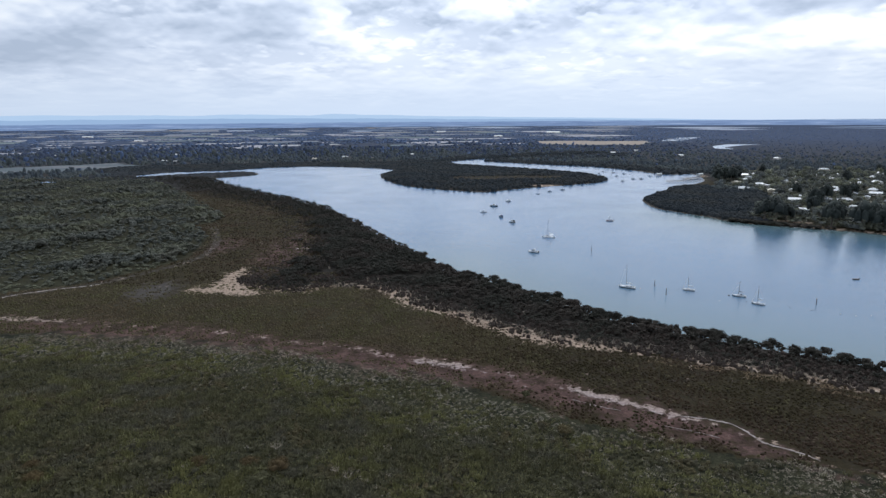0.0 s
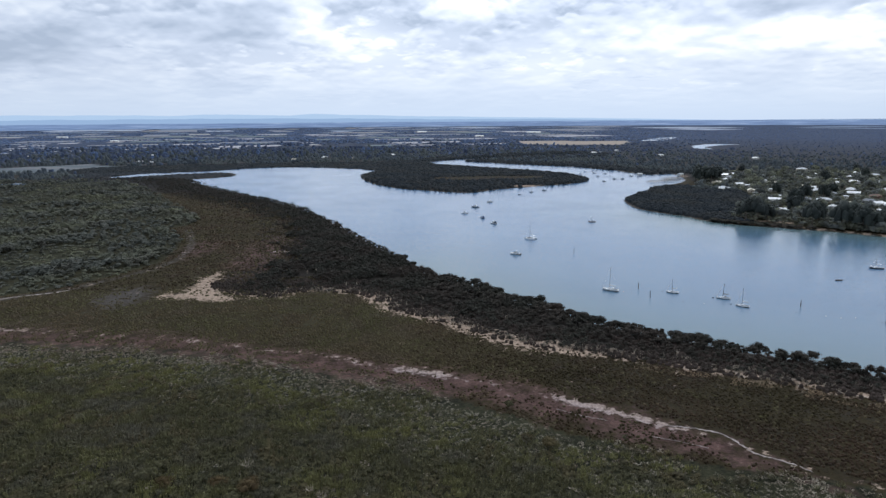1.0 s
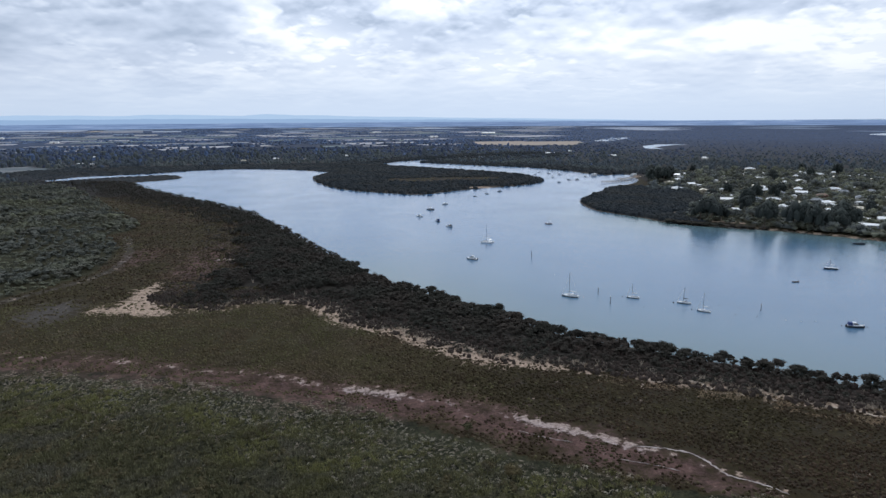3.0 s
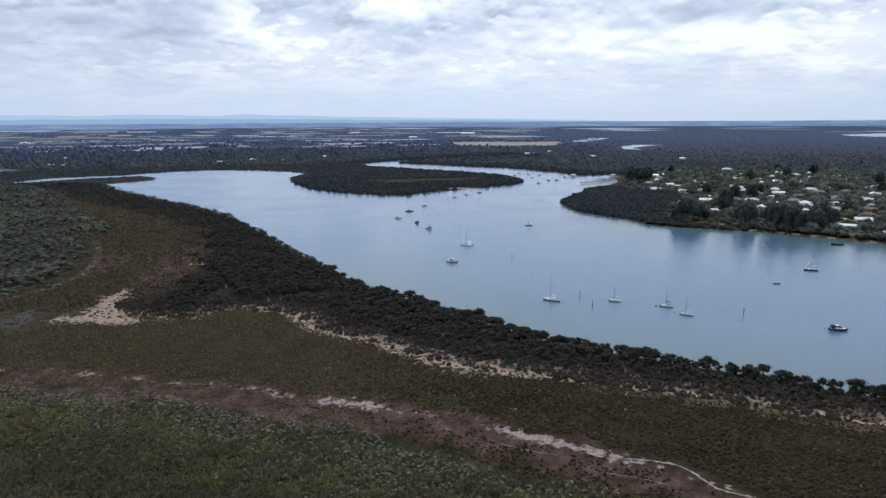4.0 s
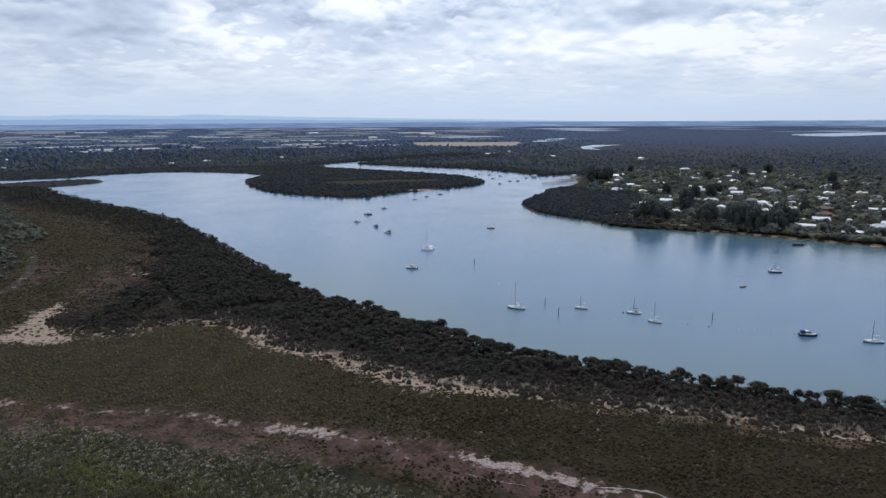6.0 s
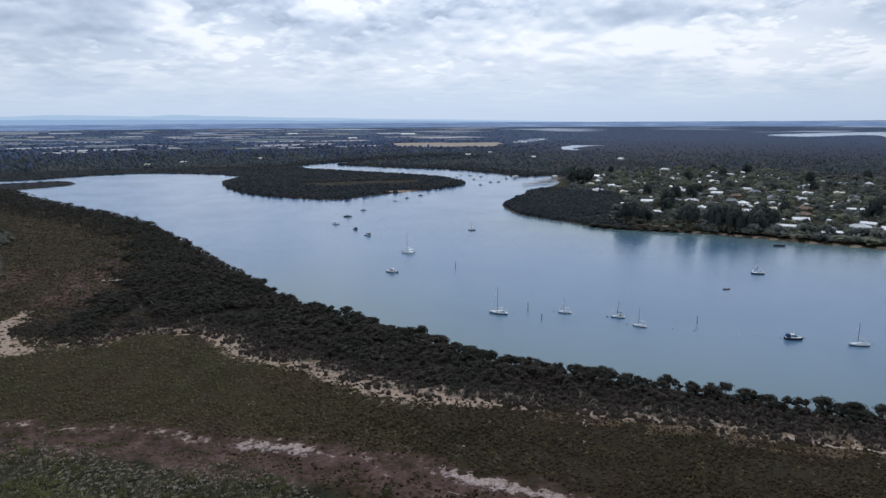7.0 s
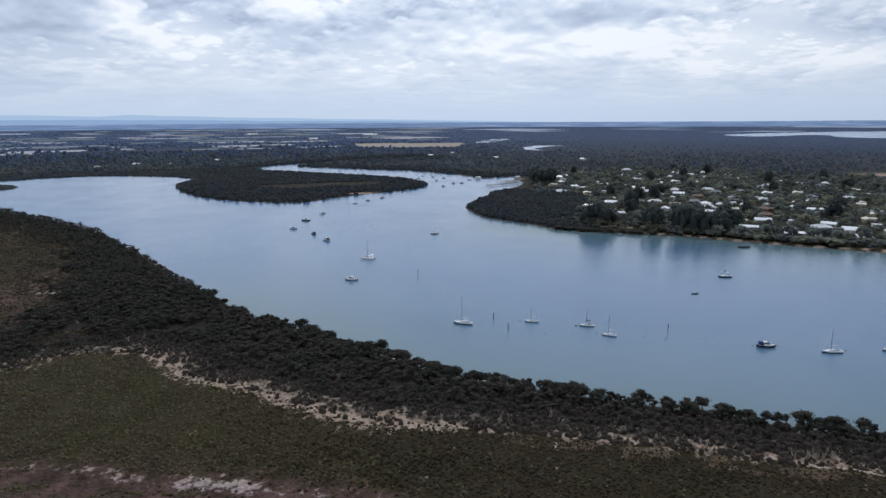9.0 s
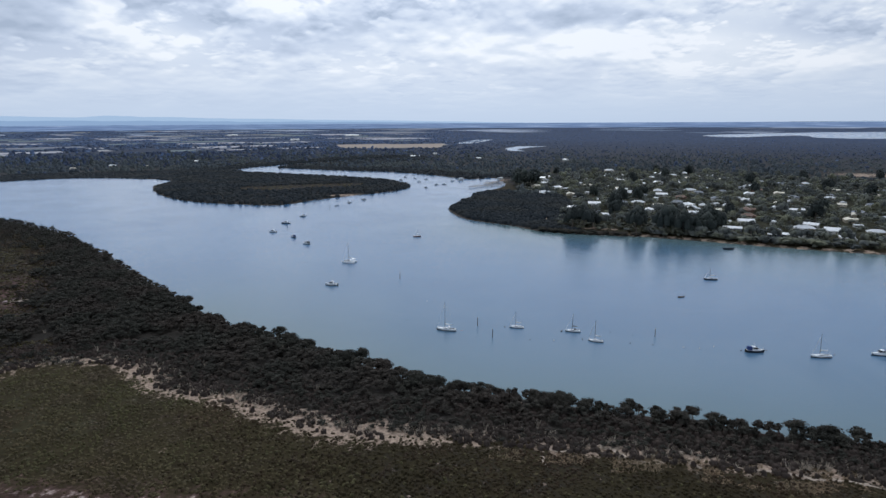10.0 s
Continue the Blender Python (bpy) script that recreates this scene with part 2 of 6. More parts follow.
M_WATER = water_material()
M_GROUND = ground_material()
M_MANGROVE = foliage("mangrove_leaves", (0.006, 0.007, 0.007), (0.057, 0.056, 0.046), (0.054, 0.044, 0.038), 0.045, gloss=0.04, grain=0.7)
M_LANDWARD = foliage("landward_scrub_leaves", (0.016, 0.013, 0.012), (0.066, 0.054, 0.046), (0.062, 0.048, 0.042), 0.06, gloss=0.03)
# Bluer copy of the mangrove leaves, used on the far banks.
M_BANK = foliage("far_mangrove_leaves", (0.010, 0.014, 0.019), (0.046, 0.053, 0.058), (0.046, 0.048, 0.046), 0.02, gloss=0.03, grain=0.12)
M_COPSE = foliage("scrubby_woodland_leaves", (0.018, 0.025, 0.036), (0.080, 0.095, 0.108), (0.088, 0.098, 0.092), 0.01, gloss=0.03, grain=0.08)
M_SCRUB = foliage("heath_tussock_leaves", (0.036, 0.036, 0.021), (0.240, 0.226, 0.124), (0.260, 0.250, 0.098), 0.028, dull=(0.185, 0.172, 0.136), grain=0.5)
M_HEATH = foliage("heath_bush_leaves", (0.014, 0.015, 0.010), (0.128, 0.122, 0.066), (0.120, 0.094, 0.050), 0.035, dull=(0.078, 0.072, 0.050), grain=0.6)
M_SAMPHIRE = foliage("samphire_shoots", (0.015, 0.014, 0.008), (0.086, 0.078, 0.038), (0.076, 0.054, 0.034), 0.03, dull=(0.070, 0.054, 0.038), grain=0.8)
M_DARK_SAMPHIRE = foliage("dark_samphire_shoots", (0.009, 0.007, 0.004), (0.050, 0.041, 0.021), (0.048, 0.031, 0.021), 0.03, dull=(0.040, 0.028, 0.020), grain=0.8)
M_DRY = foliage("dry_sedge_blades", (0.120, 0.106, 0.084), (0.400, 0.360, 0.290), (0.290, 0.225, 0.180), 0.06)
M_STRAW = foliage("straw_blades", (0.075, 0.055, 0.034), (0.225, 0.175, 0.115), (0.20, 0.14, 0.09), 0.08)
M_TEATREE = foliage("tea_tree_leaves", (0.018, 0.023, 0.022), (0.148, 0.153, 0.130), (0.152, 0.155, 0.098), 0.02, dull=(0.098, 0.096, 0.080), grain=0.45)
M_GUM = foliage("gum_leaves", (0.012, 0.016, 0.020), (0.170, 0.183, 0.172), (0.188, 0.190, 0.122), 0.05, 1.0, 0.85, 0.06, each=0.4, grain=0.35)
M_PINE = foliage("cypress_leaves", (0.010, 0.014, 0.016), (0.050, 0.060, 0.056), (0.044, 0.054, 0.048), 0.02, 1.0, 0.75, 0.12)
# Distance haze put into the leaf colour: the farther trees are bluer.
M_WOODS = foliage("hazed_woodland_leaves", (0.026, 0.038, 0.072), (0.084, 0.108, 0.166), (0.098, 0.116, 0.156), 0.006, 0.8, 0.9, 0.03, grain=0.03)
M_PLAIN = foliage("hazed_gum_belt_leaves", (0.050, 0.078, 0.146), (0.122, 0.170, 0.276), (0.130, 0.174, 0.268), 0.003, 0.8, 0.9, 0.03, grain=0.02)
M_BARK = plain("grey_bark", (0.16, 0.14, 0.12), 0.9, 0.0, 0.25, 2.0)
M_TWIG = plain("bleached_dead_wood", (0.42, 0.36, 0.29), 0.9, 0.0, 0.2, 2.0)


# ---- plan: shores and zones, in metres ----
RNG = np.random.default_rng(7)
EYE_X, EYE_Y, EYE_Z, FLAT, ROOM = 5.0, 35.0, 83.0, 3000.0, 1900.0


def curve(points, n=6, closed=False):
    """A smooth line through the corner points (Catmull-Rom)."""
    p = [np.array(q, float) for q in points]
    p = [p[-1]] + p + p[:2] if closed else [2 * p[0] - p[1]] + p + [2 * p[-1] - p[-2]]
    out = []
    for a, b, c, d in zip(p, p[1:], p[2:], p[3:]):
        for k in range(n):
            t = k / n
            out.append(0.5 * (2 * b + (c - a) * t + (2 * a - 5 * b + 4 * c - d) * t * t + (3 * b - a - 3 * c + d) * t ** 3))
    if not closed:
        out.append(p[-2])
    return np.array(out)


def inside(poly, x, y):
    x, y = np.asarray(x, float), np.asarray(y, float)
    r = np.zeros(x.shape, bool)
    q = np.roll(poly, -1, axis=0)
    for (x0, y0), (x1, y1) in zip(poly, q):
        if y0 != y1:
            r ^= ((y0 > y) != (y1 > y)) & (x < (x1 - x0) * (y - y0) / (y1 - y0) + x0)
    return r


def away(line, x, y, closed=False):
    """The distance from a line."""
    x, y = np.asarray(x, float), np.asarray(y, float)
    best = np.full(x.shape, 1e9)
    seg = zip(line, np.roll(line, -1, axis=0)) if closed else zip(line, line[1:])
    for (x0, y0), (x1, y1) in seg:
        dx, dy = x1 - x0, y1 - y0
        t = np.clip(((x - x0) * dx + (y - y0) * dy) / max(dx * dx + dy * dy, 1e-9), 0, 1)
        best = np.minimum(best, (x - x0 - t * dx) ** 2 + (y - y0 - t * dy) ** 2)
    return np.sqrt(best)


NEAR_SHORE = [(900, -260), (520, -60), (330, 75), (240, 143), (171, 185), (152, 196), (131, 214), (112, 228), (99, 239), (82, 252), (65, 270), (57, 284), (43, 303),
              (28, 329), (11, 346), (-1, 368), (-8, 394), (-22, 430), (-46, 493), (-72, 558), (-109, 640), (-157, 711), (-215, 795), (-268, 881), (-312, 955)]
INLET = [(-290, 981), (-267, 1009), (-265, 1040), (-291, 1080), (-327, 1077), (-366, 1058), (-399, 1030), (-432, 1004), (-446, 1022), (-417, 1079), (-338, 1117), (-276, 1175), (-200, 1194),
         (-115, 1156), (-55, 1096), (-71, 1029), (-69, 978)]
POINT = [(-62, 931), (-43, 863), (-13, 809), (27, 773), (65, 751), (109, 785), (172, 820), (216, 848), (240, 888), (242, 945), (212, 1020), (160, 1085), (110, 1142), (44, 1223)]
CREEK = [(38, 1288), (72, 1338), (108, 1370), (173, 1422), (284, 1495), (390, 1550), (385, 1515), (282, 1449), (168, 1382), (109, 1314), (153, 1257), (198, 1204), (275, 1136), (324, 1042), (337, 985), (354, 957), (388, 962), (378, 904), (356, 847)]
TOWN_SHORE = [(297, 781), (259, 729), (222, 673), (214, 648), (209, 604), (218, 575), (233, 545), (238, 525), (254, 504), (285, 482), (314, 457), (340, 426), (363, 401), (385, 379), (401, 365), (500, 285), (700, 140), (1100, -80)]
MAIN_WATER = curve(NEAR_SHORE + INLET + POINT + CREEK + TOWN_SHORE, 4)
BELT_INNER = curve([(330, -15), (230, 95), (155, 172), (138, 182), (117, 196), (107, 202), (88, 214), (67, 225), (54, 231), (40, 238), (26, 253), (11, 272), (-6, 285), (-24, 315), (-58, 322), (-67, 312), (-97, 331),
                    (-101, 356), (-94, 410), (-108, 460), (-117, 525), (-153, 616), (-230, 712), (-307, 806), (-385, 925), (-490, 1005)], 4)
BELT = np.vstack([curve(NEAR_SHORE, 4), BELT_INNER[::-1]])
SCRUB_EDGE = curve([(-420, 246), (-300, 250), (-170, 252), (-150, 255), (-125, 250), (-90, 242), (-60, 233), (-33, 218), (-13, 210), (2, 202), (14, 190), (29, 177), (42, 166), (55, 159), (67, 151), (79, 146), (104, 136), (180, 92)], 4)
SCRUB = np.vstack([SCRUB_EDGE, [(180, -300), (-420, -300)]])
SALT = curve([(-320, 284), (-185, 274), (-130, 261), (-99, 256), (-74, 247), (-53, 238), (-35, 232), (-18, 222), (4, 212), (27, 201), (41, 190), (57, 178), (67, 170), (76, 164), (82, 158), (93, 144), (110, 131)], 4)
THICKET = curve([(-420, 200), (-212, 314), (-178, 334), (-165, 354), (-149, 391), (-150, 426), (-163, 480), (-186, 520), (-178, 563), (-271, 742), (-367, 900), (-460, 965), (-570, 940), (-900, 700), (-900, 300)], 4, True)
TRACK = curve([(-420, 192), (-208, 308), (-191, 319), (-172, 331), (-160, 351), (-149, 370), (-141, 393), (-142, 427), (-152, 467), (-169, 514)], 4)
SANDBANK = curve([(-122, 318), (-99, 309), (-82, 308), (-97, 329), (-102, 350), (-104, 368), (-110, 346), (-111, 325)], 3, True)
TOWN = curve([(262, 532), (290, 497), (322, 462), (348, 430), (376, 402), (422, 366), (560, 285), (880, 420), (950, 620), (810, 760), (690, 960), (520, 1000), (415, 950), (372, 850), (345, 775), (370, 715), (315, 615)], 3, True)
HEADLAND = curve([(297, 781), (259, 729), (222, 673), (214, 648), (209, 604), (218, 575), (233, 545), (238, 525), (254, 506), (273, 512), (265, 538), (320, 616), (366, 712), (340, 780)], 3, True)
POINT_WOODS = curve([(-69, 978)] + POINT + [(38, 1288), (-90, 1310), (-360, 1290), (-560, 1220), (-540, 1080), (-446, 1022), (-417, 1079), (-338, 1117), (-276, 1175), (-200, 1194), (-115, 1156), (-55, 1096)], 3, True)


def far_spread(x, y):
    """Land past 3 km is drawn together into 1.9 km and rises gently, so that it meets the horizon."""
    dx, dy = np.asarray(x, float) - EYE_X, np.asarray(y, float) - EYE_Y
    d = np.hypot(dx, dy) + 1e-9
    r = np.where(d > FLAT, FLAT + ROOM * (1 - np.exp(-np.maximum(d - FLAT, 0) / ROOM)), d)
    return EYE_X + dx * r / d, EYE_Y + dy * r / d


def true_place(x, y):
    dx, dy = x - EYE_X, y - EYE_Y
    r = np.hypot(dx, dy) + 1e-9
    q = np.clip((r - FLAT) / ROOM, 0, 0.9993)
    d = np.where(r > FLAT, FLAT - ROOM * np.log(1 - q), r)
    return EYE_X + dx * d / r, EYE_Y + dy * d / r, r, d


def rise(x, y):
    _, _, r, d = true_place(np.asarray(x, float), np.asarray(y, float))
    return np.where(r > FLAT, EYE_Z * (1 - np.minimum(r, 4899) / d), 0.0)


def hashed(i, j, k=0):
    v = np.sin(i * 127.1 + j * 311.7 + k * 74.7) * 43758.5453
    return v - np.floor(v)


def fields(x, y):
    """How far a place of the plain is open farmland, from 0 to 1."""
    tx, ty, r, d = true_place(np.asarray(x, float), np.asarray(y, float))
    az = np.degrees(np.arctan2(tx, ty))
    a = radians(17)
    u, v = tx * math.cos(a) + ty * math.sin(a), -tx * math.sin(a) + ty * math.cos(a)
    i, j = np.floor(u / 420), np.floor(v / 300)
    chance = np.clip((d - 2100) / 3500, 0, 0.42) * np.clip((16 - az) / 14, 0.0, 1)
    f = (hashed(i, j) < chance * 0.35) * 1.0
    edge = np.minimum(np.abs(u / 420 - np.round(u / 420)) * 420, np.abs(v / 300 - np.round(v / 300)) * 300)
    f = f * (edge > 16)
    tan = inside(np.array([(358, 2060), (657, 2010), (786, 2342), (400, 2430)]), tx, ty)
    pad = inside(np.array([(-950, 960), (-676, 1063), (-600, 1120), (-505, 1231), (-619, 1323), (-760, 1216), (-1050, 1100)]), tx, ty)
    shade = np.where(tan, 0.95, np.where(pad, 0.25 + 0.65 * hashed(np.floor((ty + 0.25 * tx) / 34), 1.0), hashed(i, j, 3) ** 1.3))
    return np.maximum(f, np.maximum(tan, pad) * 1.0), shade


def tri_mesh(name, verts, faces, mat, smooth=False):
    me = bpy.data.meshes.new(name)
    verts, faces = np.ascontiguousarray(verts, np.float32), np.ascontiguousarray(faces, np.int32)
    me.vertices.add(len(verts))
    me.vertices.foreach_set("co", verts.ravel())
    k = faces.shape[1]
    me.loops.add(faces.size)
    me.loops.foreach_set("vertex_index", faces.ravel())
    me.polygons.add(len(faces))
    me.polygons.foreach_set("loop_start", np.arange(0, faces.size, k, dtype=np.int32))
    me.polygons.foreach_set("use_smooth", np.full(len(faces), smooth))
    me.materials.append(mat)
    me.update(calc_edges=True)
    return me


# ---- ground: one sheet to the horizon ----
def spaced(lo, hi, step, first, last, grow):
    mid = list(np.arange(lo, hi + step / 2, step))
    s, v, up = step, mid[-1], []
    while v < last:
        s *= grow
        v += s
        up.append(v)
    s, v, down = step, mid[0], []
    while v > first:
        s *= grow
        v -= s
        down.append(v)
    return np.array(down[::-1] + mid + up)


def build_ground():
    gx = spaced(-200, 200, 2.8, -4900, 4900, 1.036)
    gy = spaced(120, 400, 2.8, -600, 4930, 1.024)
    X, Y = np.meshgrid(gx, gy)
    x, y = X.ravel(), Y.ravel()
    near = (np.abs(x) < 1300) & (y < 2100)
    wet = np.full(x.shape, -60.0)
    xn, yn = x[near], y[near]
    dw = away(MAIN_WATER, xn, yn, True)
    wet[near] = np.where(inside(MAIN_WATER, xn, yn), dw, -dw)
    z = np.clip(0.15 - wet * 0.14, -1.6, 0.75)
    z += rise(x, y)
    low = np.array([noise.noise((a * 0.03, b * 0.03, 0.0)) for a, b in zip(x, y)])
    z += np.where(wet < -4, 0.12 * low, 0)
    scrub = inside(SCRUB, x, y)
    z += np.where(scrub, np.clip(away(SCRUB_EDGE, x, y) * 0.02, 0, 1.2), 0)
    nx, ny = len(gx), len(gy)
    q = np.arange(nx * ny).reshape(ny, nx)
    faces = np.stack([q[:-1, :-1], q[:-1, 1:], q[1:, 1:], q[1:, :-1]], -1).reshape(-1, 4)
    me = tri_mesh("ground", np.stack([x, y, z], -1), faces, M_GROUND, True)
    ds, db = away(SALT, x, y), away(BELT_INNER, x, y)
    bare = np.interp(x, [-300, -190, -160, -120, -60, -30, -8, 0, 8, 14, 40, 44, 66, 72, 95, 110], [0.3, 0.7, 0.5, 0.24, 0.36, 0.44, 0.36, 0.85, 0.8, 0.32, 0.3, 1.0, 0.95, 0.72, 0.72, 0.2])
    wide = np.interp(x, [-190, -160, -60, 0, 10, 44, 66, 74, 110], [6, 4.5, 2.6, 4.5, 3.5, 3.3, 2.4, 1.2, 1.0])
    sand = np.clip(1.15 - ds / wide, 0, 1) * bare
    rim = np.interp(x, [-110, -70, -30, -24, 0, 50, 66, 86, 90, 104, 118, 150, 170], [0.4, 0.6, 0.5, 0.93, 0.9, 0.93, 0.55, 0.45, 0.85, 0.85, 0.75, 0.65, 0.25])
    sand = np.maximum(sand, np.clip(1.1 - db / np.interp(x, [70, 92], [10.0, 7.0]), 0, 1) * rim * 0.95 * (y < 335))
    bank = away(SANDBANK, x, y, True) * np.where(inside(SANDBANK, x, y), 1, -1)
    sand = np.maximum(sand, np.clip(0.5 + bank * 0.06, 0, 1.3))
    sand = np.maximum(sand, np.clip(1.0 - away(TRACK, x, y) / 6.0, 0, 1) * 0.26)
    beach = curve([(250, 508), (285, 486), (315, 460), (341, 429), (364, 404), (393, 376), (510, 283)], 3)
    sand = np.maximum(sand, np.clip(1.05 - away(beach, x, y) / 4.5, 0, 1) * 0.85)
    path = curve([(294, 503), (268, 524), (262, 548), (277, 578), (300, 610)], 3)
    sand = np.maximum(sand, np.clip(1.3 - away(path, x, y) / 3.5, 0, 1))
    sand = np.maximum(sand, np.clip(1.2 - np.hypot(x - 374, (y - 930)) / 26, 0, 1))
    sand = np.maximum(sand, np.clip(1.2 - np.hypot((x - 140) / 2.5, y - 812) / 12, 0, 1) * 0.8)
    sand = np.maximum(sand, np.clip(1.1 - np.hypot((x - 905) / 1.3, y - 800) / 55, 0, 1) * 0.75)
    sand = np.maximum(sand, np.clip(1.1 - np.hypot((x + 80) / 2, y - 421) / 6, 0, 1))
    inner = np.hypot(x - SALT[:, 0][:, None], y + 6 - SALT[:, 1][:, None]).min(0)
    red = np.clip(1.2 - inner / np.interp(x, [-120, -20, 0, 60, 90], [20, 16, 17, 15, 8]), 0, 1) * np.interp(x, [-200, -60, -10, 10, 70, 100], [0.55, 0.58, 0.7, 0.7, 0.66, 0.35])
    red = np.maximum(red, np.clip(1.2 - np.hypot((x + 136) / 16, (y - 440) / 50), 0, 1) * 0.75)
    red = np.maximum(red, np.clip(1.3 - np.hypot((x + 92) / 24, (y - 425) / 85), 0, 1) * 0.7)
    mud = np.clip(0.95 - np.hypot(x + 136, (y - 316) / 1.5) / 24, 0, 1)
    mud = np.maximum(mud, inside(BELT, x, y) * (y < 340) * np.interp(x, [50, 90], [0.38, 0.22]))
    mud = np.maximum(mud, np.clip(1.0 - away(TRACK, x, y) / 7, 0, 1) * 0.6)
    mud = np.maximum(mud, np.clip(1 - np.abs(wet - 1) / 5, 0, 1))
    green = np.maximum(np.clip(1.4 - np.hypot((x + 122) / 26, (y - 410) / 85), 0, 0.32), np.maximum(np.maximum(scrub * 0.9, inside(THICKET, x, y) * 0.6), inside(THICKET, x, y) * (np.hypot((x + 232) / 1.2, (y - 405) / 2.4) < 24) * 1.0))
    green = np.maximum(green, np.clip(1.5 - np.hypot((x + 85) / 75, (y - 278) / 26), 0, 0.40) * ~scrub)
    farm, shade = fields(x, y)
    dark = np.maximum(inside(BELT, x, y), np.maximum(inside(HEADLAND, x, y), inside(POINT_WOODS, x, y))) * 1.0
    dark = np.maximum(dark, ((y > 850) & (y < 1650) & (wet < -4) & (wet > -80)) * (1 - farm) * 0.9)
    # Marsh ground outside the heath gets darker towards +x.
    dark = np.maximum(dark, np.clip((x - 15) / 70, 0, 0.42) * (y < 260) * ~scrub)
    green = np.maximum(green, inside(TOWN, x, y) * 0.62)
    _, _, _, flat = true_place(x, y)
    # far weighs the haze tint painted over distant ground
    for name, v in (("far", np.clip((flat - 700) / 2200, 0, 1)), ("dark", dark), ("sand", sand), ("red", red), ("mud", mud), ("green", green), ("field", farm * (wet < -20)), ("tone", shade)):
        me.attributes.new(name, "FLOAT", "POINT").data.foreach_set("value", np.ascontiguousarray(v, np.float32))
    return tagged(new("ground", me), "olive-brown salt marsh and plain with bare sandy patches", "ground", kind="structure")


build_ground()


def ribbon(points, width, gaps, mat, label, seed):
    """A thin ragged line of bare sand or salt crust, with breaks where plants have closed over it."""
    rng = np.random.default_rng(seed)
    q = curve(points, 14)
    d = np.gradient(q, axis=0)
    nrm = np.stack([-d[:, 1], d[:, 0]], -1) / (np.linalg.norm(d, axis=1, keepdims=True) + 1e-9)
    along = np.concatenate([[0], np.cumsum(np.linalg.norm(np.diff(q, axis=0), axis=1))])
    swell = np.array([noise.noise((a * 0.45, seed, 0.0)) + 0.6 * noise.noise((a * 1.7, seed, 4.0)) for a in along])
    w = width * np.clip(0.75 + 1.1 * swell - gaps, 0.03, 2.0)[:, None] * np.clip(np.minimum(along, along[-1] - along) / 2.0, 0.15, 1)[:, None]
    mid = q + nrm * 0.5 * np.array([noise.noise((a * 0.8, seed, 9.0)) for a in along])[:, None]
    side = 0.35 * rng.uniform(-1, 1, (len(q), 2))
    rows = [mid - nrm * w * (1 + side[:, :1]), mid, mid + nrm * w * (1 + side[:, 1:])]
    pts = np.vstack([np.column_stack([r, [0.76 + 0.12 * noise.noise((a * 0.03, c * 0.03, 0.0)) + h for a, c in r]]) for r, h in zip(rows, (0.02, 0.16, 0.02))])
    k = len(q)
    i = np.arange(k - 1)
    f = np.stack([i, i + 1, i + 1 + k, i + k], -1)
    tagged(new("path", tri_mesh("path", pts, np.vstack([f, f + k]), mat, True)), label, "path", kind="structure")


M_CRUST = plain("pale_salt_crust", (0.33, 0.285, 0.27), 0.95, 0.0, 0.25, 0.6)
M_SANDLINE = plain("pale_dry_sand", (0.38, 0.31, 0.25), 0.95, 0.0, 0.25, 0.6)
for seed, (points, width, gaps, mat, label) in enumerate((
        ([(66.5, 170.0), (72.7, 168.3), (79.1, 165.0), (81.5, 160.3), (82.7, 155.2), (84.4, 152.7), (87.9, 150.0), (90.5, 147.1), (92, 144.3)], 0.34, 0.05, M_CRUST, "thin pale salt-crusted path across the marsh"),
        ([(40, 182), (46.5, 177), (52.3, 174)], 0.55, 0.62, M_CRUST, "broken line of salt crust on the bare flat"),
        ([(61, 164), (63, 163), (68.6, 160), (73, 157)], 0.4, 0.62, M_CRUST, "broken line of salt crust beside the heath"),
        ([(98, 210.5), (101.6, 208), (103.9, 205), (104.6, 202.4), (108.4, 196.5), (111.7, 196), (116, 195.5), (118, 193.3), (118.7, 190.3)], 0.95, -0.1, M_SANDLINE, "bare pale sand along the edge of the mangroves"),
        ([(112.2, 196.8), (115.3, 198.7), (120.2, 198.5), (119.7, 195.7)], 0.5, 0.0, M_SANDLINE, "bare pale sand looping round a shrub"),
        ([(127.3, 187.9), (129.8, 186), (136.2, 182.2), (138.9, 179.9), (140, 177.7), (142.7, 176.7), (145.7, 175.2), (148, 173.6), (152, 169)], 0.75, 0.1, M_SANDLINE, "bare pale sand along the edge of the mangroves"),
        ([(88.6, 212.5), (90, 209), (93.7, 208.6), (98, 210.2)], 0.6, 0.1, M_SANDLINE, "bare pale sand behind the marsh plants"),
        ([(85.9, 208.8), (84.5, 205.5), (84.3, 202.7)], 0.6, 0.1, M_SANDLINE, "bare pale sand among dry grass"),
        ([(-84, 419.5), (-77.6, 419.9), (-74.4, 420.8), (-72.2, 424)], 1.5, 0.0, M_SANDLINE, "small pale sand bank at the edge of the mangroves"),
        ([(-212, 303), (-204, 307), (-197.6, 313.6), (-188, 320.6), (-174.5, 327), (-168.7, 332)], 0.9, 0.35, M_CRUST, "pale bare track along the thicket"))):
    ribbon(points, width, gaps, mat, label, seed + 41)


def sheet(name, outline, lift, label, mat):
    bm = bmesh.new()
    bm.faces.new([bm.verts.new((px, py, float(rise(px, py)) + lift)) for px, py in outline])
    bmesh.ops.triangulate(bm, faces=bm.faces[:])
    me = bpy.data.meshes.new(name)
    bm.to_mesh(me)
    bm.free()
    me.materials.append(mat)
    return tagged(new(name, me), label, "water", kind="structure")


def lake(outline, lift=0.9):
    q = curve(outline, 4, True)
    fx, fy = far_spread(q[:, 0], q[:, 1])
    return list(zip(fx, fy)), lift


